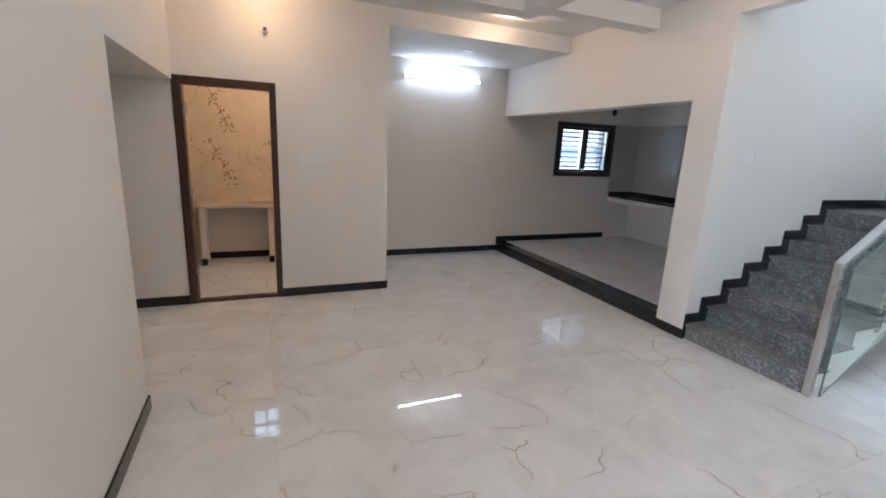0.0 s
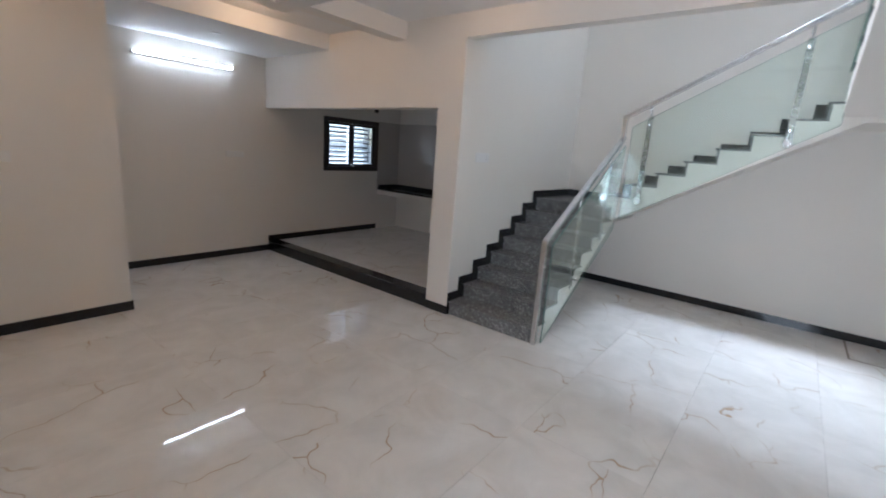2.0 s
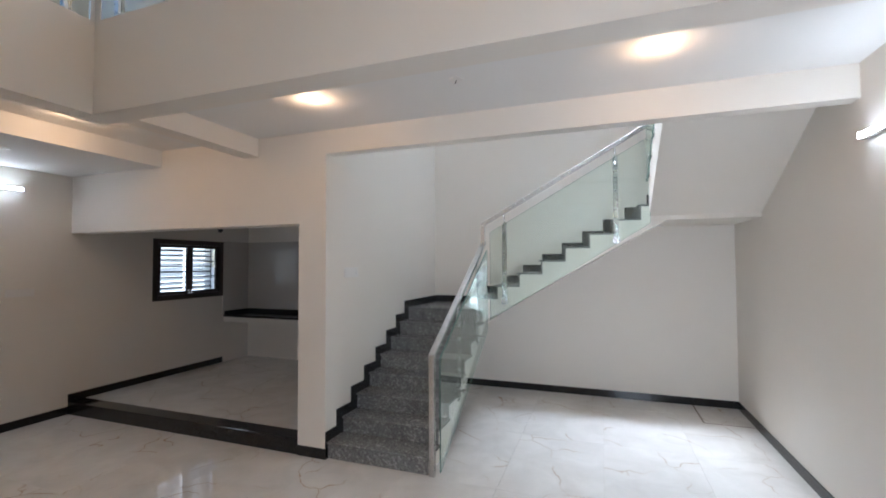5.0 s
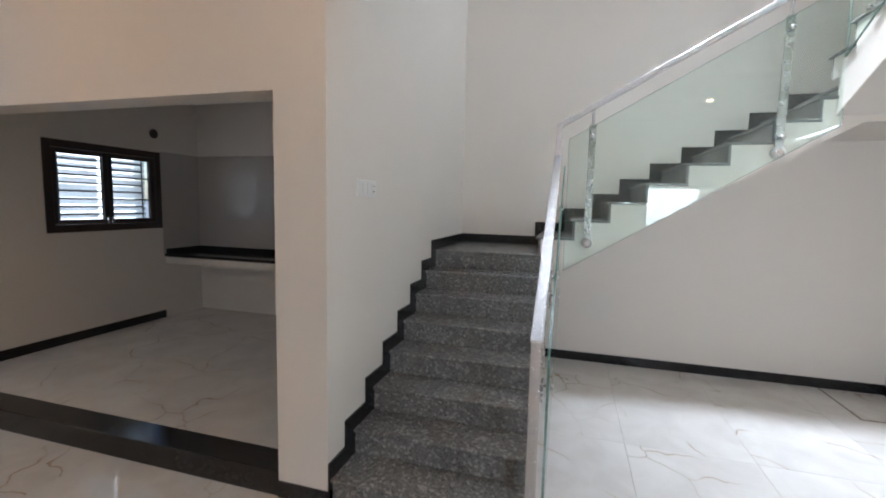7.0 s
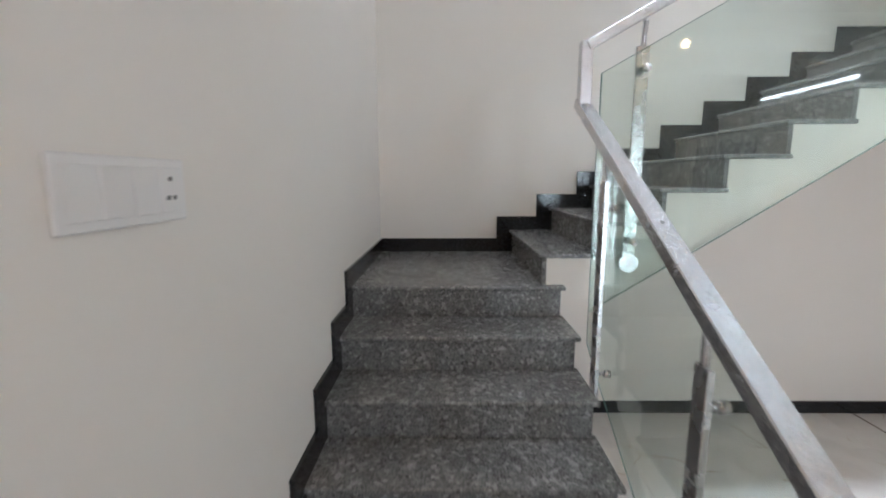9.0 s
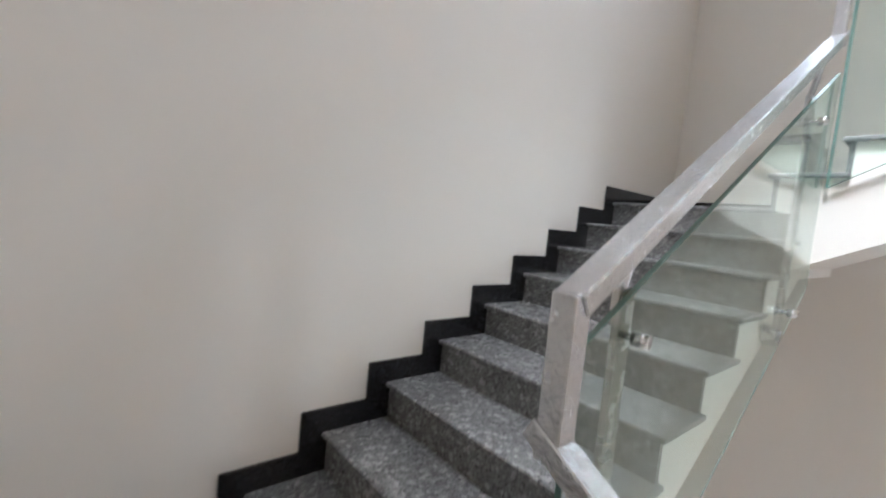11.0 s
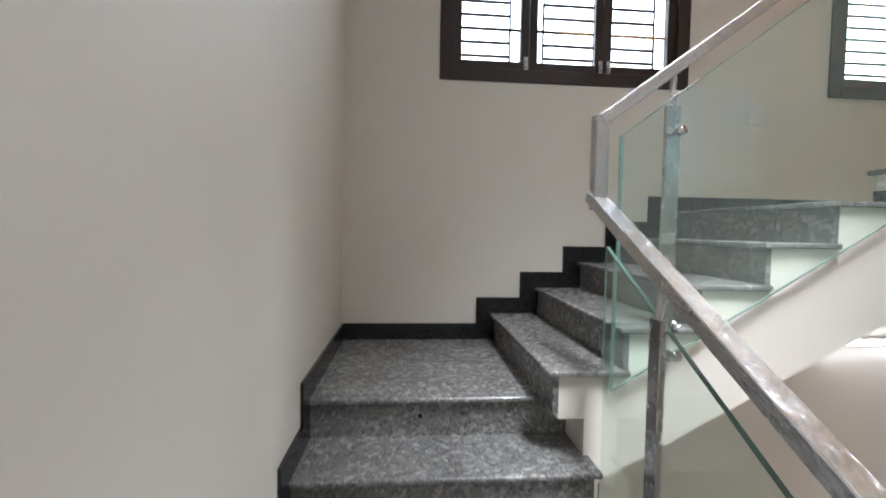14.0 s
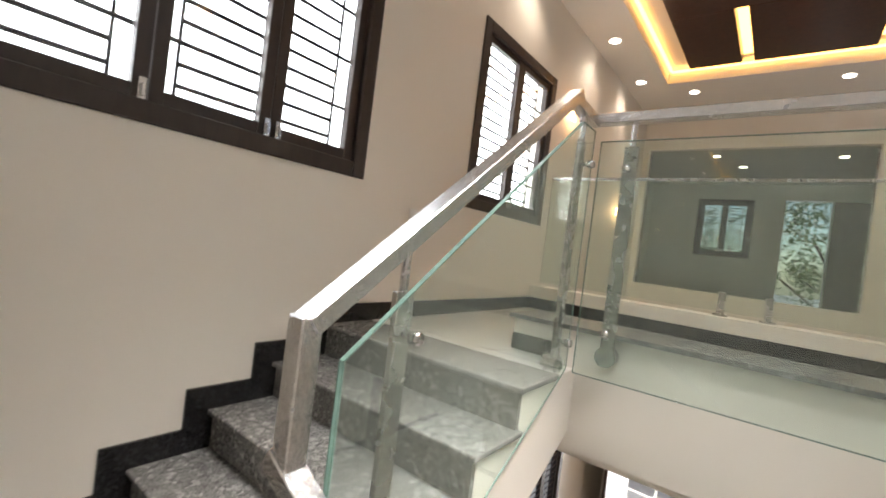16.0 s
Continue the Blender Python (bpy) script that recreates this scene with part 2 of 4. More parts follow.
def wall_with_holes(axis, a, b, u0, u1, z0, z1, holes):
    """A wall a..b thick along axis (0: its plane faces x), from u0 to u1, with rectangular openings (u0, u1, z0, z1)."""
    us = sorted({u0, u1, *(h[i] for h in holes for i in (0, 1))})
    zs = sorted({z0, z1, *(h[i] for h in holes for i in (2, 3))})
    bm = bmesh.new()
    solid = {}
    for i in range(len(us) - 1):
        for j in range(len(zs) - 1):
            cu, cz = (us[i] + us[i + 1]) / 2, (zs[j] + zs[j + 1]) / 2
            solid[i, j] = not any(h[0] < cu < h[1] and h[2] < cz < h[3] for h in holes)

    def quad(*pts):
        bm.faces.new([bm.verts.new((d, u, z) if axis == 0 else (u, d, z)) for d, u, z in pts])
    for (i, j), s in solid.items():
        if not s:
            continue
        p, q, r, w = us[i], us[i + 1], zs[j], zs[j + 1]
        for d in (a, b):
            quad((d, p, r), (d, q, r), (d, q, w), (d, p, w))
        for (di, dj), e in (((-1, 0), ((p, r), (p, w))), ((1, 0), ((q, r), (q, w))), ((0, -1), ((p, r), (q, r))), ((0, 1), ((p, w), (q, w)))):
            if not solid.get((i + di, j + dj), False):
                (ua, za), (ub, zb) = e
                quad((a, ua, za), (b, ua, za), (b, ub, zb), (a, ub, zb))
    bmesh.ops.remove_doubles(bm, verts=bm.verts, dist=0.0005)
    return bm


# ---- structure ----
T = 0.2
W1 = (0.834, 2.308, 4.066, 5.5)      # stair window
W2 = (-1.225, -0.06, 4.06, 5.345)    # gallery window
W3 = (-2.55, -1.33, 0.65, 2.13)      # louvred ground floor window
D1 = (-3.72, -2.58, 0.0, 2.13)       # entrance, in the west wall
WK = (1.028, 2.268, 1.26, 2.166)     # kitchen window
DB = (-4.329, -3.445, 0.0, 2.19)     # bathroom door
DU = (0.78, 1.82, FF, 5.45)          # first floor door
BIG = (-3.88, -1.5, 3.6, 5.49)       # opening to the front lounge
setting("wall_south", wall_with_holes(1, SOUTH - T, SOUTH, WEST - T, EAST + T, -0.1, CEIL + 0.3, [W1, W2, W3]), CREAM, "cream painted plaster wall with windows", "wall")
setting("wall_east", boxes((EAST, EAST + T, SOUTH, NORTH, -0.1, CEIL + 0.3)), CREAM, "cream painted plaster wall along the stairs", "wall")
setting("wall_north", wall_with_holes(1, NORTH, NORTH + T, -2.42, EAST + T, -0.1, CEIL + 0.3, [WK, (0.5, 1.75, 5.2, 5.95)]), CREAM, "cream painted plaster wall", "wall")
setting("wall_stair", boxes((0.003, EAST, 0.0, 0.15, -0.1, CEIL)), CREAM, "plain cream painted wall beside the lower flight", "wall")
setting("pillar", boxes((0.0, 0.2, 0.15, 0.303, -0.1, FF - 0.1), (0.0, 0.003, 0.0, 0.15, -0.1, FF - 0.1)), CREAM, "cream painted pillar beside the kitchen opening", "pillar")
setting("lintel", boxes((0.0, 0.2, 0.303, NORTH, 2.172, FF - 0.1)), CREAM, "deep cream beam over the kitchen opening", "beam")
setting("wall_bathroom", wall_with_holes(1, BATH, BATH + 0.12, WEST - 1.5, -2.301, -0.1, FF - 0.1, [DB]), CREAM, "cream wall with the bathroom doorway", "wall")
setting("wall_dining_side", boxes((-2.421, -2.301, BATH + 0.12, NORTH, -0.1, FF - 0.1)), CREAM, "cream return wall of the dining corner", "wall")
setting("wall_west", wall_with_holes(0, WEST - T, WEST, SOUTH, BATH, -0.1, CEIL + 0.3, [(0.21, BATH, -0.1, 2.145), BIG, D1]), CREAM, "cream painted wall with a passage opening", "wall")
setting("wall_west_upper", boxes((WEST - T, WEST, BATH, NORTH + T, FF - 0.1, CEIL + 0.3)), CREAM, "cream painted upper wall", "wall")
setting("wall_passage", boxes((WEST - 1.5, WEST - 1.38, 0.0, BATH, -0.1, 2.8), (WEST - 1.38, WEST - T, 0.0, 0.12, -0.1, 2.8)), CREAM, "cream walls of the side passage", "wall")
setting("ceiling_passage", boxes((WEST - 1.38, WEST - T, 0.12, BATH, 2.15, 2.3)), WHITE, "white passage ceiling", "ceiling")
setting("wall_upper_rooms", wall_with_holes(0, 0.2, 0.32, 0.15, NORTH, FF, CEIL, [DU, (2.34, 2.86, 4.97, 5.5)]), CREAM, "cream first floor room wall with a doorway", "wall")
setting("wall_upper_room_back", boxes((EAST - 0.02, EAST, 0.15, NORTH, FF, CEIL)), CREAM)

# first floor slabs, beams and fascias
for name, piece in (("ceiling_hall", (VX + 0.2, -0.004, SOUTH, VY - 0.19, SLAB, FF - 0.02)), ("ceiling_lobby", (WEST, 0.0, VY + 0.2, BATH, SLAB, FF - 0.02)),
                    ("ceiling_dining", (-2.3, 0.0, BATH, NORTH, 2.86, FF - 0.02)), ("ceiling_kitchen", (0.2, EAST, 0.15, NORTH, 2.85, FF - 0.02))):
    setting(name, boxes(piece), WHITE, "white painted ceiling between beams", "ceiling")
setting("beam_void_east", boxes((VX, VX + 0.2, SOUTH, VY + 0.2, 2.86, FF - 0.02)), CREAM, "cream beam along the edge of the void", "beam")
setting("beam_void_north", boxes((WEST, VX, VY, VY + 0.2, 2.86, FF - 0.02)), CREAM, "cream beam along the edge of the void", "beam")
setting("beam_cross", boxes((VX + 0.2, 0.0, VY - 0.19, VY, 2.86, FF - 0.02)), CREAM, "cream cross beam under the ceiling", "beam")
setting("beam_stair", boxes((-0.004, 0.12, SOUTH, 0.0, BEAM, 2.975), (-0.004, GX, SOUTH, 0.0, 2.975, FF - 0.02)), CREAM, "cream beam beside the stairwell", "beam")
setting("kerb_void", boxes((VX, VX + 0.2, SOUTH, VY + 0.2, FF - 0.02, KERB), (WEST, VX, VY, VY + 0.2, FF - 0.02, KERB)), CREAM, "cream kerb round the void", "kerb")
setting("kerb_stair", boxes((GX - 0.26, GX, -3.23, 0.0, FF - 0.02, KERB - 0.045)), CREAM, "cream kerb along the stairwell", "kerb")
setting("kerb_cap", boxes((GX - 0.28, GX + 0.025, -3.25, 0.0, KERB - 0.045, KERB - 0.025)), GRANITE, "grey granite coping on the kerb", "coping")
setting("floor_first", boxes((VX + 0.2, GX - 0.26, SOUTH, 0.0, FF - 0.02, FF), (GX - 0.26, 0.66, SOUTH, -3.23, FF - 0.02, FF), (0.66, 0.2, -2.97, -3.23, FF - 0.02, FF),
                             (WEST, 0.2, VY + 0.2, NORTH, FF - 0.02, FF), (VX + 0.2, 0.2, 0.0, VY + 0.2, FF - 0.02, FF), (0.2, EAST, 0.15, NORTH, FF - 0.02, FF)), TILE, "polished veined tile floor upstairs", "floor")
setting("skirting_upper", boxes((VX + 0.2, VX + 0.212, SOUTH + 0.012, VY, FF, FF + 0.092), (VX + 0.2, 0.8, SOUTH, SOUTH + 0.012, FF, FF + 0.092),
                                (GX, GX + 0.012, -3.23, -3.03, FF, FF + 0.075)), BLACK, "black granite skirting", "skirting")
# first floor ceiling with a timber-lined tray
TX0, TX1, TY0, TY1 = -3.2, 0.4, -3.5, -0.2
setting("ceiling_upper", boxes((WEST, EAST, SOUTH, TY0, CEIL, CEIL + 0.3), (WEST, EAST, TY1, NORTH, CEIL, CEIL + 0.3), (WEST, TX0, TY0, TY1, CEIL, CEIL + 0.3),
                               (TX1, 0.65, TY0, TY1, CEIL, CEIL + 0.3), (1.7, EAST, TY0, TY1, CEIL, CEIL + 0.3), (0.65, 1.7, TY0, -2.3, CEIL, CEIL + 0.3), (0.65, 1.7, -0.3, TY1, CEIL, CEIL + 0.3), (TX0, TX1, TY0, TY1, CEIL + 0.16, CEIL + 0.3)), WHITE, "white false ceiling with a recessed tray", "ceiling")
setting("roof_light", boxes((0.6, 1.75, -2.35, -0.25, CEIL + 0.4, CEIL + 0.41)), WINGLASS, "flat glass roof light over the stairwell", "roof light").visible_shadow = False
tray = thing("ceiling_feature", "dark walnut ceiling panels with amber cove lighting", "ceiling panel", at=(-1.4, -1.85, CEIL + 0.1))
PY = (TY0 + 0.25, -2.77, -2.67, -1.77, -1.67, TY1 - 0.25)
for k in range(3):
    part("panel", soften(boxes((TX0 + 1.62, -0.49, PY[2 * k] + 1.85, PY[2 * k + 1] + 1.85, -0.05, 0.02)), 0.004), PANELWOOD, tray)
part("panel", soften(boxes((-0.487, TX1 + 1.18, PY[0] + 1.85, PY[5] + 1.85, -0.05, 0.02)), 0.004), PANELWOOD, tray)
# tan timber in the slots, its brightness given as glow; no lamps here
for y in (-2.72, -1.72):
    part("glowing_slot", boxes((TX0 + 1.64, -0.495, y + 1.802, y + 1.898, 0.03, 0.05)), AMBERGLOW, tray, "tan timber slot, its lit look given as glow")
for r in ((TX0 + 0.02, TX0 + 0.05, TY0 + 0.03, TY1 - 0.03), (TX1 - 0.05, TX1 - 0.02, TY0 + 0.03, TY1 - 0.03), (TX0 + 0.06, TX1 - 0.06, TY0 + 0.02, TY0 + 0.05), (TX0 + 0.06, TX1 - 0.06, TY1 - 0.05, TY1 - 0.02)):
    part("cove_strip", boxes((r[0] + 1.4, r[1] + 1.4, r[2] + 1.85, r[3] + 1.85, 0.01, 0.03)), AMBERGLOW, tray, "amber light strip")


# ---- stairs ----
def riser1(i):
    return 0.03 + 0.2571 * (i - 1)


def riser2(i):
    return -0.913 - 0.2712 * (i - 9)


def riser3(i):
    return 1.965 - 0.2545 * (i - 18)


stair = thing("staircase", "three-flight staircase with grey granite treads and cream soffits", "staircase", at=(0, 0, 0))
C = 0.02     # granite thickness
prof = []
for i in range(1, 9):
    prof += [(riser1(i) + C, (i - 1) * R), (riser1(i) + C, i * R - C)]
prof += [(EAST, L1 - C), (EAST, L1 - 0.2), (riser1(8) + 0.13, L1 - 0.2), (riser1(2) + 0.12, 0.0)]
part("flight", prism(prof, 1, 0.0, IN1), CREAM, stair, "cream plastered lower flight and landing")
prof = [(IN1, L1 - C), (riser2(9) - C, L1 - C)]
for i in range(9, 18):
    prof += [(riser2(i) - C, (i - 1) * R - C), (riser2(i) - C, i * R - C)]
prof += [(SOUTH, L2 - C), (SOUTH, 2.254), (riser2(17) + 0.0, 2.254), (riser2(9) - 0.06, 1.04), (IN1, 1.03)]
part("flight", prism(prof, 0, IN2, EAST), CREAM, stair, "cream plastered middle flight and landing")
prof = [(IN2, L2 - C), (riser3(18) - C, L2 - C)]
for i in range(18, 23):
    prof += [(riser3(i) - C, (i - 1) * R - C), (riser3(i) - C, i * R - C)]
prof += [(0.66, FF - C), (GX, FF - C), (GX, 3.05), (IN2, 2.3)]
part("flight", prism(prof, 1, SOUTH, IN3), CREAM, stair, "cream plastered upper flight")
NOSE, OUT = 0.022, 0.02
for i in range(1, 8):
    part("tread", soften(boxes((riser1(i) - NOSE, riser1(i + 1) + C, 0, IN1 - OUT, i * R - C, i * R)), 0.004), GRANITE, stair)
    part("riser", boxes((riser1(i), riser1(i) + C, -0.001, IN1 - 0.001, (i - 1) * R, i * R - C)), GRANITE, stair)
part("riser", boxes((riser1(8), riser1(8) + C, -0.001, IN1 - 0.001, 7 * R, L1 - C)), GRANITE, stair)
part("landing_slab", soften(boxes((riser1(8) - NOSE, EAST, 0, IN1 - OUT, L1 - C, L1)), 0.004), GRANITE, stair, "grey granite landing")
part("landing_slab", soften(boxes((IN2, EAST, riser2(9) - C, IN1 - OUT + 0.001, L1 - C, L1 - 0.0005)), 0.001), GRANITE, stair)
for i in range(9, 17):
    part("tread", soften(boxes((IN2 - OUT, EAST, riser2(i) + NOSE, riser2(i + 1) - C, i * R - C, i * R)), 0.004), GRANITE, stair)
for i in range(9, 18):
    part("riser", boxes((IN2 + 0.001, EAST - 0.001, riser2(i), riser2(i) - C, (i - 1) * R, i * R - C)), GRANITE, stair)
part("landing_slab", soften(boxes((IN2 - OUT, EAST, riser2(17) + NOSE, SOUTH, L2 - C, L2)), 0.004), GRANITE, stair, "grey granite landing")
for i in range(18, 23):
    end = riser3(i + 1) - C if i < 22 else 0.66
    part("tread", soften(boxes((riser3(i) + NOSE, end, SOUTH, IN3 + OUT, i * R - C, i * R)), 0.004), GRANITE, stair)
    part("riser", boxes((riser3(i), riser3(i) - C, SOUTH + 0.001, IN3 - 0.001, (i - 1) * R, i * R - C)), GRANITE, stair)

for p in ((2.42, riser2(17) + 0.0005, L2 - 0.075),):
    part("bolt_hole", rod(bmesh.new(), (p[0], p[1] - 0.001, p[2]), (p[0], p[1] + 0.001, p[2]), 0.009, 10), BLACK, stair, "small dark hole in a riser")
# stepped black skirting: one piece a step
K, S = 0.092, 0.012


def step_skirt(axis, wall, inward, pts):
    """pts: outline of one step of skirting on a wall."""
    part("skirting", prism(pts, axis, wall, wall + inward * S), BLACK, stair)


for i in range(1, 9):
    a, b = riser1(i) - K - 0.015, riser1(i + 1) - K - 0.015
    lo = riser1(i) if i > 1 else riser1(1)
    nxt = b if i < 8 else EAST
    foot = riser1(i + 1) if i < 8 else EAST
    a = max(a, 0.001) if i == 1 else a
    step_skirt(1, 0.0, -1, [(a, i * R + K), (nxt, i * R + K), (nxt, i * R), (lo, i * R), (lo, (i - 1) * R), (a, (i - 1) * R)])
part("skirting", boxes((EAST - S, EAST, -S, riser2(9) + K + 0.015, L1, L1 + K)), BLACK, stair)
for i in range(9, 18):
    a = riser2(i) + K + 0.015
    nxt = riser2(i + 1) + K + 0.015 if i < 17 else SOUTH
    step_skirt(0, EAST, -1, [(a, i * R + K), (nxt, i * R + K), (nxt, i * R), (riser2(i), i * R), (riser2(i), (i - 1) * R), (a, (i - 1) * R)])
part("skirting", boxes((EAST - S, riser3(18) + K + 0.015, SOUTH, SOUTH + S, L2, L2 + K)), BLACK, stair)
for i in range(18, 23):
    a = riser3(i) + K + 0.015
    nxt = riser3(i + 1) + K + 0.015 if i < 22 else 0.8
    step_skirt(1, SOUTH, 1, [(a, i * R + K), (nxt, i * R + K), (nxt, i * R), (riser3(i), i * R), (riser3(i), (i - 1) * R), (a, (i - 1) * R)])


# ---- stair railings ----
def knob(bm, p, axis, reach=0.05):
    d = Vector(axis)
    rod(bm, p, Vector(p) + d * reach, 0.008, 10)
    rod(bm, Vector(p) + d * reach * 0.6, Vector(p) + d * (reach + 0.012), 0.016, 14)
    return bm


def railing(label, start, end, out, posts, newel, glass, top_film=True, plates=True):
    """A handrail from start to end, glass on its outer side; posts: (place, foot height, head height)."""
    ob = thing("stair_railing", label, "railing", "stair railings", at=start)
    o = Vector(start)
    a, b, out = Vector(start) - o, Vector(end) - o, Vector(out)
    part("handrail", soften(bar(bmesh.new(), a, b + (b - a).normalized() * 0.045, 0.058, 0.042), 0.003), WRAP if top_film else STEEL, ob, "square steel handrail in crinkled film")
    for p, low in newel:
        q = Vector(p) - o
        part("newel", soften(boxes((q.x - 0.024, q.x + 0.024, q.y - 0.024, q.y + 0.024, low - o.z, q.z + 0.02)), 0.003), WRAP, ob, "square steel newel in crinkled film")
    flat = Vector((b.x - a.x, b.y - a.y, 0)).normalized()
    for p, foot, head in posts:
        q = Vector((p[0], p[1], 0)) - Vector((o.x, o.y, 0))
        pb = bmesh.new()
        u, w = flat * 0.02, out * 0.006
        bar(pb, q + Vector((0, 0, foot - o.z)), q + Vector((0, 0, head - 0.1 - o.z)), 0.018 if abs(out.x) > 0.5 else 0.055, 0.055 if abs(out.x) > 0.5 else 0.018)
        post = part("post", soften(pb, 0.002), STEEL, ob, "flat steel post")
        part("pin", rod(bmesh.new(), q + Vector((0, 0, head - 0.1 - o.z)), (Vector((q.x * 0.6, q.y, head - o.z)) if abs(out.x) > 0.5 else Vector((q.x, 0, head - o.z))), 0.011), WRAP, post, "pin wrapped in film")
        for h in (head - 0.2, foot + 0.1):
            part("glass_clamp", knob(bmesh.new(), q + Vector((0, 0, h - o.z)) + out * 0.007, out), CHROME, post, "round steel glass clamp", True)
        if plates:
            pl = q + Vector((0, 0, foot - o.z))
            d = bmesh.new()
            rod(d, pl - out * 0.04, pl + out * 0.018, 0.042, 24)
            rod(d, pl + out * 0.018, pl + out * 0.03, 0.02, 16)
            part("base_plate", d, CHROME, post, "round steel side fixing")
    axis, ga, gb, outline = glass
    pane = part("glass_panel", prism([(u - (o.x if axis != 0 else o.y), z - o.z) for u, z in outline], axis, ga - o[axis], gb - o[axis]), GLASS, ob, "toughened glass panel")
    pane.visible_shadow = False
    mid = (ga + gb) / 2
    rim = bmesh.new()
    pts = [Vector((mid, u, z)) - o if axis == 0 else Vector((u, mid, z)) - o for u, z in outline]
    for k in range(len(pts)):
        bar(rim, pts[k], pts[(k + 1) % len(pts)], 0.0125, 0.003)
    part("polished_edge", rim, EDGE, pane, "polished green glass edge")
    return ob


RY, RX, RZ3 = -1.045, 1.755, -2.945
RX3, PX = 1.81, 1.80    # upper newel and posts of the middle flight
s1, s2, s3 = R / 0.2571, R / 0.2712, R / 0.2545
z1 = 1.0
zt1 = z1 + (RX - 0.03) * s1
railing("steel and glass railing of the lower flight", (0.03, RY, z1), (RX, RY, zt1), (0, -1, 0),
        [((0.75, RY), 0.42, z1 + 0.72 * s1 - 0.03), ((1.45, RY), 0.85, z1 + 1.42 * s1 - 0.03)], [((0.03, RY, z1), 0.0)],
        (1, RY - 0.05, RY - 0.062, [(0.07, 0.02), (0.07, z1 - 0.025), (RX - 0.04, zt1 - 0.072), (RX - 0.04, 0.98), (1.6, 0.9)]), plates=False)
z2 = 2.262
ze2 = z2 + (RY - RZ3) * s2
railing("steel and glass railing of the middle flight", (RX, RY, z2), (RX3, RZ3, ze2), (-1, 0, 0),
        [((PX, -1.30), 1.334, z2 + (RY + 1.30) * s2 - 0.03), ((PX, -2.568), 2.044, z2 + (RY + 2.568) * s2 - 0.03)], [((RX, RY, z2), zt1 - 0.03)],
        (0, 1.79, 1.778, [(RY - 0.08, 1.1), (RY - 0.08, z2 - 0.1), (RZ3 + 0.03, ze2 - 0.16), (RZ3 + 0.03, 2.22)]))
z3 = 3.605
ze3 = 4.41
X3 = 0.718
railing("steel and glass railing of the upper flight", (RX3, RZ3, z3), (X3, RZ3, ze3), (0, 1, 0),
        [((1.55, RZ3), 2.8, z3 + 0.263 * 0.735 - 0.03), ((0.6, RZ3), 3.36, ze3 - 0.03)], [((RX3, RZ3, z3), ze2 - 0.03)],
        (1, RZ3 + 0.05, RZ3 + 0.062, [(1.76, 2.67), (1.76, z3 - 0.06), (0.73, ze3 - 0.1), (0.6, ze3 - 0.1), (0.6, 3.36)]))
bend = soften(bar(bmesh.new(), (X3, RZ3, ze3), (0.46, RZ3, ze3 - 0.02), 0.05, 0.045), 0.003)
turn = tagged(new("handrail_bend", mesh_of("handrail_bend", bend, WRAP)), "steel handrail bend between flight and gallery", "handrail")
railing("steel and glass railing along the gallery edge", (0.46, RZ3, ze3 - 0.01), (0.46, -0.004, ze3 - 0.01), (1, 0, 0),
        [((0.46, -2.775), 3.415, ze3 - 0.03), ((0.46, -1.55), 3.415, ze3 - 0.03), ((0.46, -0.35), 3.415, ze3 - 0.03)], [],
        (0, 0.51, 0.522, [(RZ3 + 0.06, 3.33), (RZ3 + 0.06, ze3 - 0.12), (-0.03, ze3 - 0.12), (-0.03, 3.33)]))


def void_rail(label, axis, at, u0, u1, spigots):
    ob = thing("glass_balustrade", label, "balustrade", at=(at, u0, KERB) if axis == 0 else (u0, at, KERB))
    o = ob.location
    pane = part("glass_panel", prism([(0, 0.03), (0, 0.95), (u1 - u0, 0.95), (u1 - u0, 0.03)], axis, -0.006, 0.006), GLASS, ob, "frameless glass panel")
    pane.visible_shadow = False
    rail = bmesh.new()
    p, q = (Vector((0, 0, 0.96)), Vector((0, u1 - u0, 0.96))) if axis == 0 else (Vector((0, 0, 0.96)), Vector((u1 - u0, 0, 0.96)))
    part("cap_rail", bar(rail, p, q, 0.03, 0.02), STEEL, ob)
    for s in spigots:
        d = s - u0
        c = (0, d) if axis == 0 else (d, 0)
        bm = bmesh.new()
        for g in (-1, 1):
            e = 0.022
            if axis == 0:
                box(bm, g * 0.008, g * 0.026, c[1] - e, c[1] + e, 0.0, 0.17)
            else:
                box(bm, c[0] - e, c[0] + e, g * 0.008, g * 0.026, 0.0, 0.17)
        box(bm, c[0] - 0.045, c[0] + 0.045, c[1] - 0.045, c[1] + 0.045, 0.0, 0.012)
        part("spigot", bm, STEEL, ob, "steel glass spigot")


void_rail("frameless glass balustrade on steel spigots beside the void", 0, VX + 0.06, SOUTH + 0.02, VY + 0.02, [-3.7, -2.55, -2.28, -1.1, -0.8, 0.2, 0.82])
void_rail("frameless glass balustrade on steel spigots across the void", 1, VY + 0.06, WEST + 0.02, VX + 0.0, [-4.0, -3.0, -2.6, -1.55])


FROST, _, _fb = shader("frosted louvre glass", 0.5, 0, (0.75, 0.77, 0.78))
_fb.inputs["Transmission Weight"].default_value = 0.5


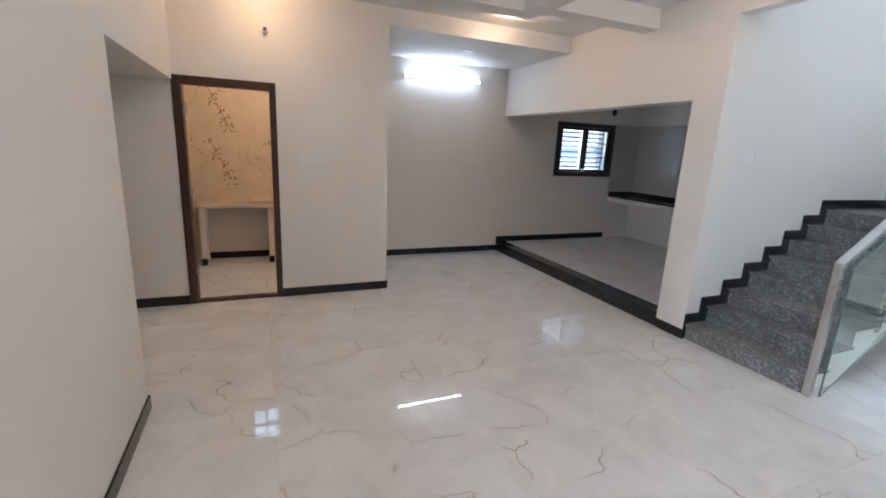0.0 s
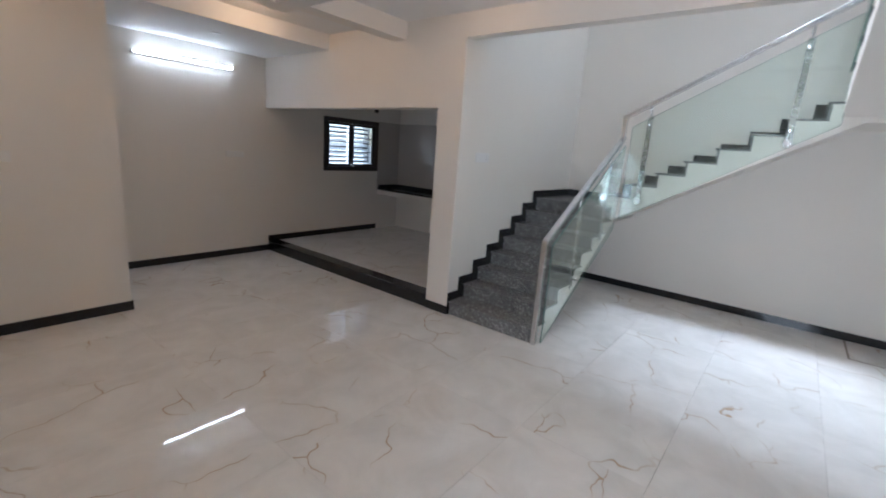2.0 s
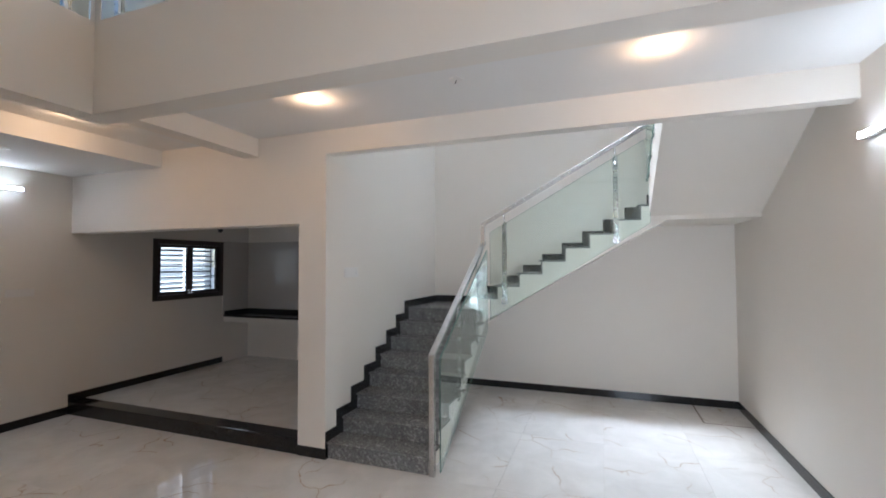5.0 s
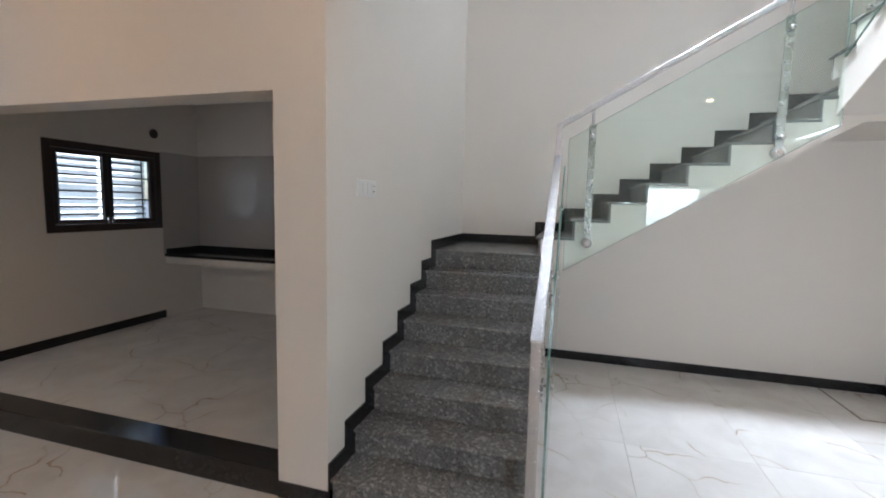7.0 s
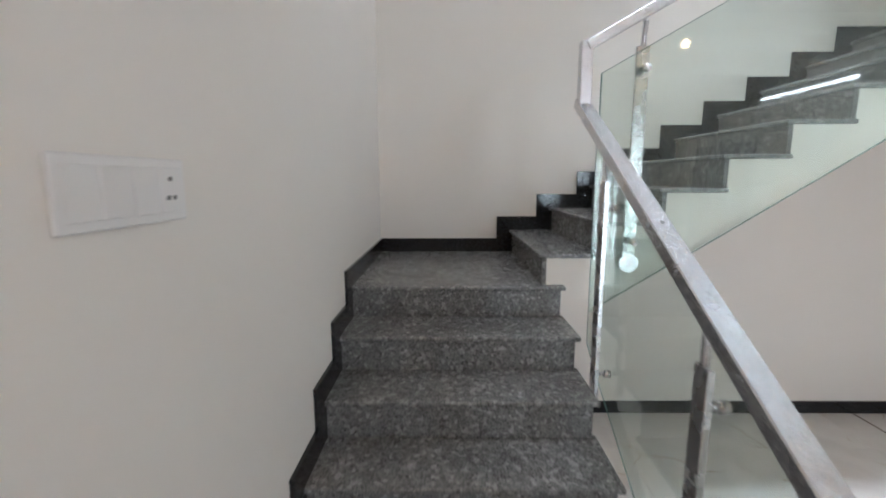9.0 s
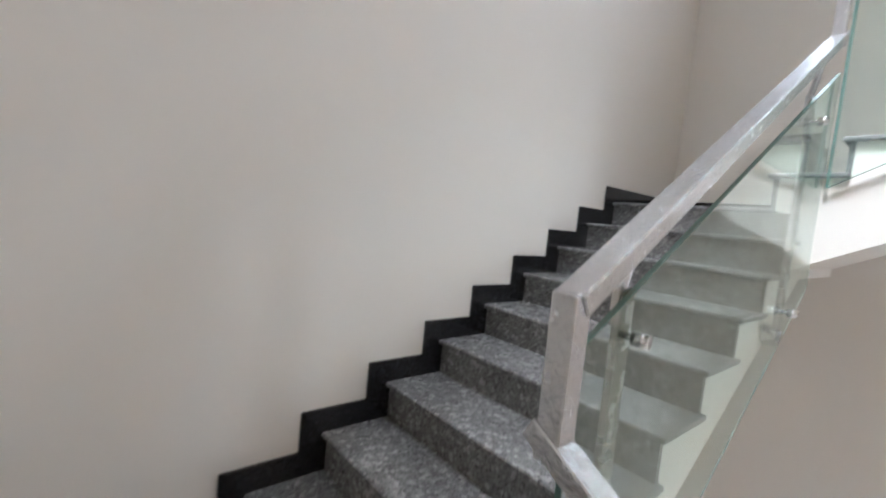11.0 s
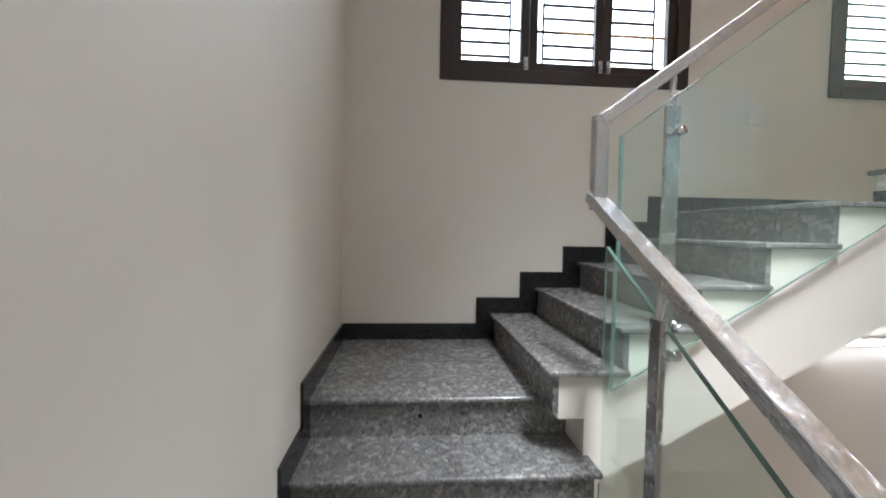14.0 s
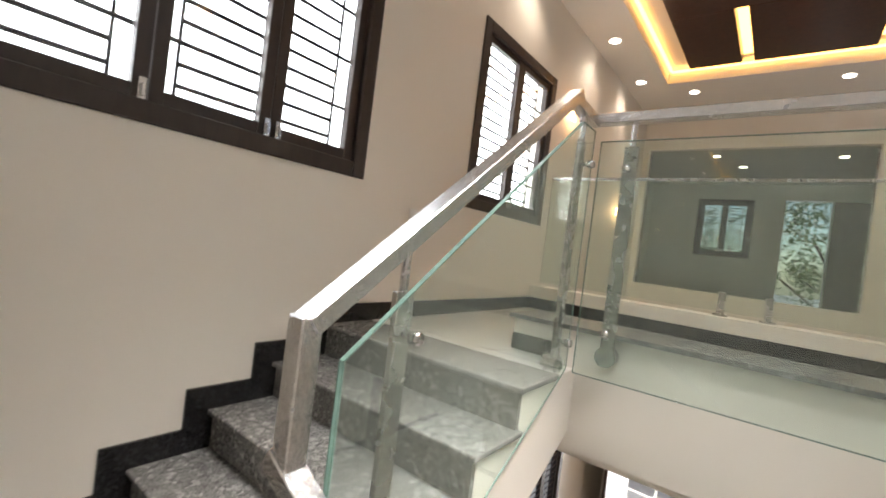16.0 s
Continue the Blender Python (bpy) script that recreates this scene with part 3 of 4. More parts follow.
# ---- windows and doors ----
def barred_window(name, label, axis, plane, inward, u, z, leaves, bars, depth=0.09, slats=False, louvre=False):
    """A timber frame with casement leaves, glass, iron bars. plane: the wall's inner face; inward: +1 or -1 into the room."""
    ob = tagged(thing(name, label, "window", at=((plane, u[0], z[0]) if axis == 0 else (u[0], plane, z[0]))), kind="structure")
    wid, hei = u[1] - u[0], z[1] - z[0]

    def bx(bm, a, b, d0, d1, e, f):
        if axis == 0:
            box(bm, d0 * inward, d1 * inward, a, b, e, f)
        else:
            box(bm, a, b, d0 * inward, d1 * inward, e, f)
    fw = 0.075
    bm = bmesh.new()
    bx(bm, 0, fw, -depth, 0.012, 0, hei)
    bx(bm, wid - fw, wid, -depth, 0.012, 0, hei)
    bx(bm, fw, wid - fw, -depth, 0.011, 0, fw)
    bx(bm, fw, wid - fw, -depth, 0.011, hei - fw, hei)
    frm = part("window_frame", soften(bm, 0.004), FRAME, ob, "dark timber window frame")
    lw = (wid - 2 * fw) / leaves
    for k in range(leaves):
        a = fw + k * lw
        st = 0.05
        bm = bmesh.new()
        bx(bm, a + 0.002, a + st, -0.06, -0.012, fw + 0.002, hei - fw - 0.002)
        bx(bm, a + lw - st, a + lw - 0.002, -0.06, -0.012, fw + 0.002, hei - fw - 0.002)
        bx(bm, a + st, a + lw - st, -0.058, -0.014, fw + 0.002, fw + st)
        bx(bm, a + st, a + lw - st, -0.058, -0.014, hei - fw - st, hei - fw - 0.002)
        leaf = part("casement", soften(bm, 0.003), FRAME, ob)
        if louvre:
            n = int((hei - 2 * fw - 2 * st) / 0.062)
            for i in range(n):
                zc = fw + st + (i + 0.5) * (hei - 2 * fw - 2 * st) / n
                bm = bmesh.new()
                pts = [(-0.06, zc - 0.03), (-0.052, zc - 0.034), (-0.012, zc + 0.024), (-0.02, zc + 0.028)]
                lo = [bm.verts.new((d * inward, a + st, q) if axis == 0 else (a + st, d * inward, q)) for d, q in pts]
                hi = [bm.verts.new((d * inward, a + lw - st, q) if axis == 0 else (a + lw - st, d * inward, q)) for d, q in pts]
                bm.faces.new(lo)
                bm.faces.new(hi[::-1])
                for j in range(4):
                    bm.faces.new((lo[j], hi[j], hi[(j + 1) % 4], lo[(j + 1) % 4]))
                part("slat", bm, TEAK, leaf)
        else:
            bm = bmesh.new()
            bx(bm, a + st, a + lw - st, -0.04, -0.036, fw + st, hei - fw - st)
            part("pane", bm, WINGLASS, leaf, "clear glass pane").visible_shadow = False
        if slats:
            n = 9
            for i in range(n):
                zc = fw + st + (i + 0.5) * (hei - 2 * fw - 2 * st) / n
                bm = bmesh.new()
                bx(bm, a + st + 0.03, a + lw - st, -0.105, -0.1, zc - 0.031, zc + 0.031)
                bmesh.ops.rotate(bm, verts=bm.verts, cent=(0, -0.1 * inward, zc), matrix=Matrix.Rotation(radians(18), 3, "X"))
                part("blade", bm, FROST, leaf, "frosted glass louvre blade")
        if not louvre:
            bm = bmesh.new()
            # latches meet at the first mullion
            e = a + 0.012 if k else a + lw - st + 0.012
            bx(bm, e, e + 0.022, -0.012, 0.006, fw - 0.01, fw + 0.07)
            bx(bm, e + 0.006, e + 0.015, 0.006, 0.022, fw + 0.01, fw + 0.05)
            part("latch", bm, CHROME, leaf, "small steel latch")
    if bars:
        grille = part("grille", _bars(axis, inward, fw, wid, hei, bars, leaves), IRON, ob, "black iron window bars")
    bm = bmesh.new()
    bx(bm, -0.0, wid, -0.19, -depth - 0.002, -0.03, -0.002)
    return ob


def _bars(axis, inward, fw, wid, hei, n, leaves):
    bm = bmesh.new()
    d = -0.083 * inward

    def at(u, z):
        return (d, u, z) if axis == 0 else (u, d, z)
    lw = (wid - 2 * fw) / leaves
    pitch = (hei - 2 * fw - 0.19) / (n - 1)
    for k in range(leaves):
        lo, hi = fw + k * lw, fw + (k + 1) * lw
        # one upright in each leaf; every third bar runs past it into the frame
        up = lo + 0.1 if k % 2 == 0 else hi - 0.1
        rod(bm, at(up, fw), at(up, hei - fw), 0.007, 6)
        for i in range(n):
            z = fw + 0.1 + i * pitch
            a, b = (lo, hi) if i % 3 == 2 else (up, hi) if k % 2 == 0 else (lo, up)
            rod(bm, at(a, z), at(b, z), 0.0095, 6)
    return bm


barred_window("window_1", "dark timber three-leaf window with black iron bars above the stairs", 1, SOUTH, 1, W1[:2], W1[2:], 3, 15)
barred_window("window_2", "dark timber two-leaf window with black iron bars on the gallery", 1, SOUTH, 1, W2[:2], W2[2:], 2, 14)
barred_window("window_3", "dark timber window with closed louvred shutters", 1, SOUTH, 1, W3[:2], W3[2:], 3, 0, louvre=True)
barred_window("window_4", "dark timber two-leaf kitchen window with iron bars", 1, NORTH, -1, WK[:2], WK[2:], 2, 8, slats=True)

vent = tagged(thing("window_8", "small white louvred ventilator in the upper room wall", "window", at=(0.2, 2.34, 4.97)), kind="structure")
part("window_frame", soften(boxes((-0.008, 0.1, 0, 0.025, 0, 0.53), (-0.008, 0.1, 0.495, 0.52, 0, 0.53), (-0.007, 0.1, 0.025, 0.495, 0, 0.025), (-0.007, 0.1, 0.025, 0.495, 0.505, 0.53)), 0.002), PLASTIC, vent)
for k in range(7):
    bm = boxes((-0.002, 0.002, 0.025, 0.495, -0.03, 0.03))
    bmesh.ops.rotate(bm, verts=bm.verts, cent=(0, 0, 0), matrix=Matrix.Rotation(radians(35), 3, "Y"))
    bmesh.ops.translate(bm, verts=bm.verts, vec=(0.05, 0, 0.06 + k * 0.068))
    part("blade", bm, FROST, vent, "frosted louvre blade")

# bathroom door frame; its leaf stands open inside
door = tagged(thing("door_1", "dark brown timber door frame of the bathroom, leaf swung open inside", "door", at=(DB[0], BATH, 0)), kind="structure")
w, h = DB[1] - DB[0], DB[3]
part("door_frame", soften(boxes((0, 0.075, -0.014, 0.1, 0, h), (w - 0.06, w, -0.014, 0.1, 0, h), (0.075, w - 0.06, -0.013, 0.1, h - 0.075, h)), 0.004), TEAK, door, "polished brown timber frame")
part("threshold", boxes((0.075, w - 0.06, 0.0, 0.1, 0, 0.02)), TEAK, door)
bm = soften(boxes((0.04, 0.078, 0.105, 0.9, 0.02, h - 0.08)), 0.003)
bmesh.ops.rotate(bm, verts=bm.verts, cent=(0.06, 0.105, 0), matrix=Matrix.Rotation(radians(12), 3, "Z"))
leaf = part("door_leaf", bm, TEAK, door, "brown door leaf standing open")
for z in (0.3, 1.05, 1.85):
    part("hinge", boxes((0.072, 0.1, 0.03, 0.1, z, z + 0.11)), STEEL, leaf, "steel hinge")

# first floor door and entrance
door = tagged(thing("door_2", "dark timber first floor room door, closed", "door", at=(0.2, DU[0], FF)), kind="structure")
w, h = DU[1] - DU[0], DU[3] - FF
part("door_frame", soften(boxes((-0.012, 0.1, 0, 0.08, 0, h), (-0.012, 0.1, w - 0.08, w, 0, h), (-0.011, 0.1, 0.08, w - 0.08, h - 0.08, h)), 0.004), FRAME, door)
leaf = part("door_leaf", soften(boxes((0.02, 0.06, 0.082, w - 0.082, 0.01, h - 0.082)), 0.003), FRAME, door)
part("handle", bar(rod(bmesh.new(), (0.02, 0.16, 1.0), (-0.04, 0.16, 1.0), 0.01), (-0.04, 0.14, 1.0), (-0.04, 0.28, 1.0), 0.015, 0.02), CHROME, leaf, "steel lever handle")
door = tagged(thing("door_3", "dark timber entrance door frame with its leaf swung open", "door", at=(WEST, D1[0], 0)), kind="structure")
w, h = D1[1] - D1[0], D1[3]
part("door_frame", soften(boxes((-0.12, 0.012, 0, 0.08, 0, h), (-0.12, 0.012, w - 0.08, w, 0, h), (-0.12, 0.011, 0.08, w - 0.08, h - 0.08, h)), 0.004), TEAK, door)
part("door_leaf", soften(boxes((0.014, 0.98, 0.035, 0.075, 0.01, h - 0.09)), 0.003), TEAK, door, "dark timber leaf standing open inward")


# ---- ground floor ----
setting("floor", boxes((WEST - 1.5, EAST, SOUTH - T, 4.3, -0.1, -0.012)), GROUT, "floor bed under polished tiles", "floor")
setting("kitchen_floor", boxes((0.19, EAST, 0.15, NORTH, -0.012, 0.14)), TILE, "polished veined tile floor on a raised step", "floor")
setting("kitchen_threshold", soften(boxes((0.0, 0.19, 0.303, NORTH, -0.012, 0.144)), 0.004), BLACK, "black granite step at the kitchen opening", "threshold")
setting("skirting_ground", boxes((-2.301, 0.0, NORTH - S, NORTH, 0, K), (0.0, 2.27, NORTH - S, NORTH, 0.144, 0.144 + K), (-2.301, -2.289, BATH - S, NORTH - S, 0, K),
                                 (DB[1], -2.289, BATH - S, BATH, 0, K), (WEST - 1.3, DB[0], BATH - S, BATH, 0, K), (WEST, WEST + S, D1[1], 0.21, 0, K), (WEST, WEST + S, SOUTH + S, D1[0], 0, K),
                                 (EAST - S, EAST, SOUTH + S, IN1 + 0.9, 0, K), (WEST, EAST, SOUTH, SOUTH + S, 0, K),
                                 (-S, 0.0, -0.0, 0.303, 0, K), (-S, 0.03, -S, 0.0, 0, K), (WEST - T, WEST + S, 0.21, 0.21 + S, 0, K)), BLACK, "black granite skirting", "skirting")
hatch = tagged(thing("floor_hatch", "square tiled floor access cover with a recessed dark joint", "floor hatch", at=(2.5, -3.78, 0)))
part("joint", boxes((-0.33, 0.34, -0.335, 0.335, -0.001, 0.0006)), shader("dark grout joint", 0.8, 0, (0.2, 0.17, 0.15))[0], hatch)
part("cover", boxes((-0.31, 0.32, -0.315, 0.315, 0.0006, 0.002)), TILE, hatch)

# ---- kitchen ----
counter = thing("kitchen_counter", "black granite counter on a plain cream plastered shelf", "counter", at=(2.3, NORTH, 0.14))
part("worktop", soften(boxes((-0.02, 0.535, -3.4, -0.002, 0.765, 0.8)), 0.004), BLACK, counter, "black granite worktop")
part("slab", boxes((0.0, 0.535, -3.38, -0.002, 0.68, 0.765)), CREAM, counter, "cream plastered shelf edge")
part("upstand", boxes((0.5, 0.535, -3.4, -0.03, 0.8, 0.86), (0.0, 0.535, -0.03, -0.004, 0.8, 0.86)), BLACK, counter)
DADO = paint("glazed grey-beige wall tile", (0.5, 0.47, 0.43), (0.46, 0.43, 0.4), 0.2)
setting("kitchen_dado", boxes((EAST - 0.012, EAST, 0.4, NORTH - 0.012, 0.94, 2.18), (WK[1], EAST - 0.012, NORTH - 0.012, NORTH, 0.94, 2.18)), DADO, "pale glazed tiles above the counter", "wall tiles")
socket = tagged(new("exhaust_hole", mesh_of("exhaust_hole", rod(bmesh.new(), (2.2, NORTH - 0.004, 2.38), (2.2, NORTH + 0.01, 2.38), 0.045, 20), DARKPLASTIC)), "dark round exhaust outlet above the kitchen window", "vent")
part("rim", rod(bmesh.new(), (2.2, NORTH - 0.008, 2.38), (2.2, NORTH - 0.002, 2.38), 0.055, 20), DARKPLASTIC, socket)

# ---- bathroom ----
FLOWER = marble("warm marble tile with floral veins", (0.68, 0.56, 0.43), (0.6, 0.48, 0.35), (0.36, 0.26, 0.16), 0.15, 2.0, 0.012)
WB = (-3.9, -3.5, 2.5, 3.07)        # bathroom ventilator
tagged(new("bathroom_side_wall", mesh_of("bathroom_side_wall", boxes((-4.87, -4.75, BATH + 0.12, 4.12, -0.1, 3.15)), FLOWER)), "marble-look tiled bathroom side wall", "wall tiles", kind="structure")
back = setting("bathroom_wall", wall_with_holes(1, 4.0, 4.12, -4.75, -2.3, -0.1, 3.15, [WB]), FLOWER, "marble-look tiles with brown floral veins", "wall tiles")
setting("bathroom_ceiling", boxes((-4.87, -2.42, BATH + 0.12, 4.12, 3.1, 3.25)), WHITE, "white bathroom ceiling", "ceiling")
vent = tagged(thing("window_7", "small dark-framed bathroom ventilator high on the tiled wall", "window", at=(WB[0], 4.0, WB[2])), kind="structure")
w, h = WB[1] - WB[0], WB[3] - WB[2]
part("window_frame", soften(boxes((0, 0.025, -0.008, 0.08, 0, h), (w - 0.025, w, -0.008, 0.08, 0, h), (0.025, w - 0.025, -0.007, 0.08, 0, 0.025), (0.025, w - 0.025, -0.007, 0.08, h - 0.025, h),
                                  (w / 2 - 0.015, w / 2 + 0.015, -0.006, 0.07, 0.025, h - 0.025), (0.025, w / 2 - 0.015, 0.0, 0.06, h / 2 - 0.012, h / 2 + 0.012), (w / 2 + 0.015, w - 0.025, 0.0, 0.06, h / 2 - 0.012, h / 2 + 0.012)), 0.002), FRAME, vent)
part("pane", boxes((0.025, w - 0.025, 0.072, 0.076, 0.025, h - 0.025)), WINGLASS, vent, "clear glass pane").visible_shadow = False
setting("bathroom_lower_wall", boxes((-4.35, -3.5, 3.985, 3.999, 0.0, 0.8)), CREAM, "plain lower wall under the shelf", "wall")
BLOOM, _, _ = shader("brown printed blossom glaze", 0.2, 0, (0.24, 0.15, 0.08))


def floral_print(cx, cz, seed):
    """One spray of printed blossoms: a slanting stem with clusters of petals, drawn on the tile."""
    rnd = random.Random(seed)
    bm = bmesh.new()
    for k in range(46):
        f = rnd.random()
        x = cx - 0.08 + 0.24 * f + rnd.gauss(0, 0.035 + 0.02 * math.sin(f * 9))
        z = cz + 0.22 - 0.56 * f + rnd.gauss(0, 0.035)
        a, r = rnd.uniform(0, math.tau), rnd.uniform(0.012, 0.03)
        u, v = (math.cos(a) * r, math.sin(a) * r), (-math.sin(a) * r * 0.4, math.cos(a) * r * 0.4)
        ring = [(u[0], u[1]), (v[0], v[1]), (-u[0], -u[1]), (-v[0], -v[1])]
        bm.faces.new([bm.verts.new((x + p, 3.999 - 0.00002 * k, z + q)) for p, q in ring])
    bar(bm, (cx - 0.1, 3.999, cz + 0.26), (cx + 0.02, 3.999, cz), 0.001, 0.006)
    bar(bm, (cx + 0.02, 3.999, cz), (cx + 0.17, 3.999, cz - 0.34), 0.001, 0.006)
    part("floral_print", bm, BLOOM, back, "brown printed blossom spray")


for cx in (-4.13, -3.4):
    floral_print(cx, 2.08, 5)
    floral_print(cx, 1.38, 5)
shelf = thing("bathroom_shelf", "marble-topped wash shelf on two short side walls", "shelf", at=(-3.93, 3.8, 0))
part("top", soften(boxes((-0.46, 0.46, -0.2, 0.18, 0.76, 0.8)), 0.004), FLOWER, shelf)
part("splashback", boxes((-0.46, 0.46, 0.165, 0.182, 0.8, 0.98)), FLOWER, shelf)
for sx in (-0.44, 0.38):
    part("side_wall", boxes((sx, sx + 0.06, -0.18, 0.18, 0, 0.76)), CREAM, shelf)
    part("skirting", boxes((sx - 0.004, sx + 0.064, -0.192, -0.18, 0, 0.09)), BLACK, shelf)
part("skirting", boxes((-0.38, 0.38, 0.168, 0.18, 0, 0.09)), BLACK, shelf)


# ---- lamps ----
def tube_light(label, at, axis_x=True, length=1.2):
    ob = thing("tube_light", label, "tube light", "tube lights", at=at)
    s = 1 if at[1] < 0 else -1
    part("batten", soften(boxes((-length / 2, length / 2, -0.03 * s, 0.005 * s, -0.022, 0.022)), 0.004), PLASTIC, ob, "white batten")
    part("tube", soften(boxes((-length / 2 + 0.02, length / 2 - 0.02, 0.005 * s, 0.03 * s, -0.015, 0.015)), 0.008), TUBE, ob, "glowing white tube")
    for e in (-1, 1):
        part("end_cap", boxes((e * length / 2, e * (length / 2 - 0.02), 0.005 * s, 0.032 * s, -0.022, 0.022)), PLASTIC, ob)
    return ob


tube_light("glowing white tube light on the dining corner wall", (-1.09, NORTH - 0.03, 2.625))
tube_light("glowing white tube light on the wall near the stairs", (-0.67, SOUTH + 0.03, 2.56))


def downlight(label, x, y, z, lit, watts, warm, lens, cone=2.2):
    ob = thing("downlight", label, "downlight", "ceiling downlights", at=(x, y, z))
    bm = bmesh.new()
    rod(bm, (0, 0, -0.006), (0, 0, 0.0), 0.062, 28)
    part("trim_ring", bm, PLASTIC, ob)
    bm = bmesh.new()
    rod(bm, (0, 0, -0.009), (0, 0, -0.0062), 0.05, 28)
    part("lens", bm, lens if lit else PLASTIC, ob, "lit lens" if lit else "unlit lens")
    if watts and lens is WARMLED:
        lamp("downlight_glow", "POINT", pose(x, y, z - 0.06), watts, warm, 0.04)
    elif watts:
        lamp("downlight_beam", "SPOT", pose(x, y, z - 0.03), watts, warm, 0.05, cone=cone)


WARM, NEUTRAL = (1.0, 0.62, 0.34), (1.0, 0.9, 0.76)
for x, y in ((-0.70, -0.37), (-0.69, -2.74)):
    downlight("small warm downlight in the hall ceiling", x, y, SLAB, True, 3.2, WARM, WARMLED)
for x, y in ((-3.55, 1.66), (-1.1, 1.66)):
    downlight("small warm downlight near the bathroom wall", x, y, SLAB, True, 5.5, WARM, WARMLED, 2.95)
downlight("unlit round downlight in the dining corner", -1.1, 2.75, 2.86, False, 0, WARM, LED)
for x, y in ((-1.95, -3.745), (-3.04, -3.76), (-3.52, -3.27), (-3.5, -1.9), (-3.5, -0.6), (-0.6, -3.745)):
    downlight("round lit downlight in the false ceiling", x, y, CEIL, True, 14, NEUTRAL, LED)
for x, y in ((-1.5, 2.2), (-0.6, 2.2)):
    downlight("round lit downlight in the upper lobby", x, y, CEIL, True, 10, NEUTRAL, LED)
lamp("bathroom_bulb", "POINT", pose(-3.3, 2.9, 2.88), 17, (1.0, 0.66, 0.36), 0.06)
bulb = thing("ceiling_bulb", "warm bathroom ceiling bulb", "bulb", at=(-3.3, 2.9, 3.1))
part("holder", rod(bmesh.new(), (0, 0, -0.06), (0, 0, 0), 0.03), PLASTIC, bulb)

holder = thing("bulb_holder", "empty grey bulb holder on the wall above the bathroom door", "bulb holder", at=(-3.52, BATH, 2.66))
part("cup", rod(bmesh.new(), (0, -0.04, 0), (0, 0, 0), 0.03, 20), PLASTIC, holder)
part("socket", rod(bmesh.new(), (0, -0.043, 0), (0, -0.04, 0), 0.018, 16), DARKPLASTIC, holder)


def sconce(x, y, z, face):
    ob = thing("wall_sconce", "small lit wall sconce throwing warm rays", "wall light", "wall sconces", at=(x, y, z))
    f = Vector(face)
    part("hub", rod(bmesh.new(), (0, 0, 0), f * 0.05, 0.025, 16), STEEL, ob)
    for k in range(5):
        a = k * math.tau / 5
        u = Vector((0, 0, 1)) * math.cos(a) + f.cross(Vector((0, 0, 1))) * math.sin(a)
        part("ray_lens", rod(bmesh.new(), f * 0.03 + u * 0.026, f * 0.03 + u * 0.05, 0.014, 12), WARMLED, ob, "glowing lens")
    lamp("sconce_glow", "POINT", pose(*(Vector((x, y, z)) + f * 0.09)), 2.5, WARM, 0.02)


sconce(-1.62, SOUTH, 5.15, (0, 1, 0))
sconce(-3.33, SOUTH, 4.475, (0, 1, 0))


# ---- switches ----
def switch_plate(label, axis, at, face, w, h, rockers):
    ob = thing("switch_plate", label, "switch plate", "switch plates", at=at)
    bm = bmesh.new()
    if axis == 1:
        box(bm, -w / 2, w / 2, 0, 0.008 * face, -h / 2, h / 2)
    else:
        box(bm, 0, 0.008 * face, -w / 2, w / 2, -h / 2, h / 2)
    part("plate", soften(bm, 0.003), PLASTIC, ob)
    n = rockers
    for k in range(n):
        c = (k + 0.5) / n * (w - 0.02) - (w - 0.02) / 2
        e = (w - 0.02) / n / 2 - 0.0015
        bm = boxes((c - e, c + e, 0.008 * face, 0.011 * face, -h / 2 + 0.014, h / 2 - 0.014))
        part("rocker", soften(bm, 0.0015), PLASTIC, ob)
    return ob


switch_plate("long white switch plate beside the bathroom door", 1, (-3.14, BATH, 1.46), -1, 0.25, 0.085, 6)
switch_plate("white switch plate on the dining corner wall", 1, (-0.49, NORTH, 1.48), -1, 0.26, 0.085, 6)
sw = switch_plate("white switch plate with a socket beside the stairs", 1, (0.435, 0.0, 1.70), -1, 0.26, 0.1, 4)
for dx, dz in ((0.085, 0.018), (0.077, -0.012), (0.093, -0.012)):
    part("socket_hole", rod(bmesh.new(), (dx, -0.0125, dz), (dx, -0.0105, dz), 0.004, 8), DARKPLASTIC, sw)
switch_plate("white switch plate beside the upper stairs", 1, (0.38, SOUTH, 3.925), 1, 0.155, 0.1, 4)
plate = thing("blank_plate", "blank round ceiling plate with loose wires", "ceiling plate", at=(-0.66, -1.5, SLAB))
part("cover", rod(bmesh.new(), (0, 0, -0.008), (0, 0, 0), 0.05, 20), PLASTIC, plate)
part("wire", rod(bmesh.new(), (0.0, 0.01, -0.03), (0.0, 0.0, -0.008), 0.004, 6), DARKPLASTIC, plate)

# ---- front lounge behind the big interior window ----
LW = -8.0
setting("lounge_walls", wall_with_holes(0, LW - T, LW, -4.6, 0.4, FF - 0.2, 5.8, [(-3.7, -2.75, 4.25, 5.4), (-2.28, -1.62, FF, 5.42)]), CREAM, "lounge wall with a window and a balcony door", "wall")
setting("lounge_sides", boxes((LW, WEST - T, -4.8, -4.6, FF - 0.2, 5.8), (LW, WEST - T, 0.4, 0.6, FF - 0.2, 5.8)), CREAM)
setting("lounge_floor", boxes((LW - 1.5, WEST - T, -4.6, 0.4, FF - 0.15, FF)), TILE, "lounge tile floor", "floor")
setting("lounge_ceiling", boxes((LW, WEST - T, -4.6, 0.4, 5.7, 5.85)), WHITE, "lounge ceiling", "ceiling")
bw = tagged(thing("window_5", "large tinted fixed glass pane between hall and lounge", "window", at=(WEST, BIG[0], BIG[2])), kind="structure")
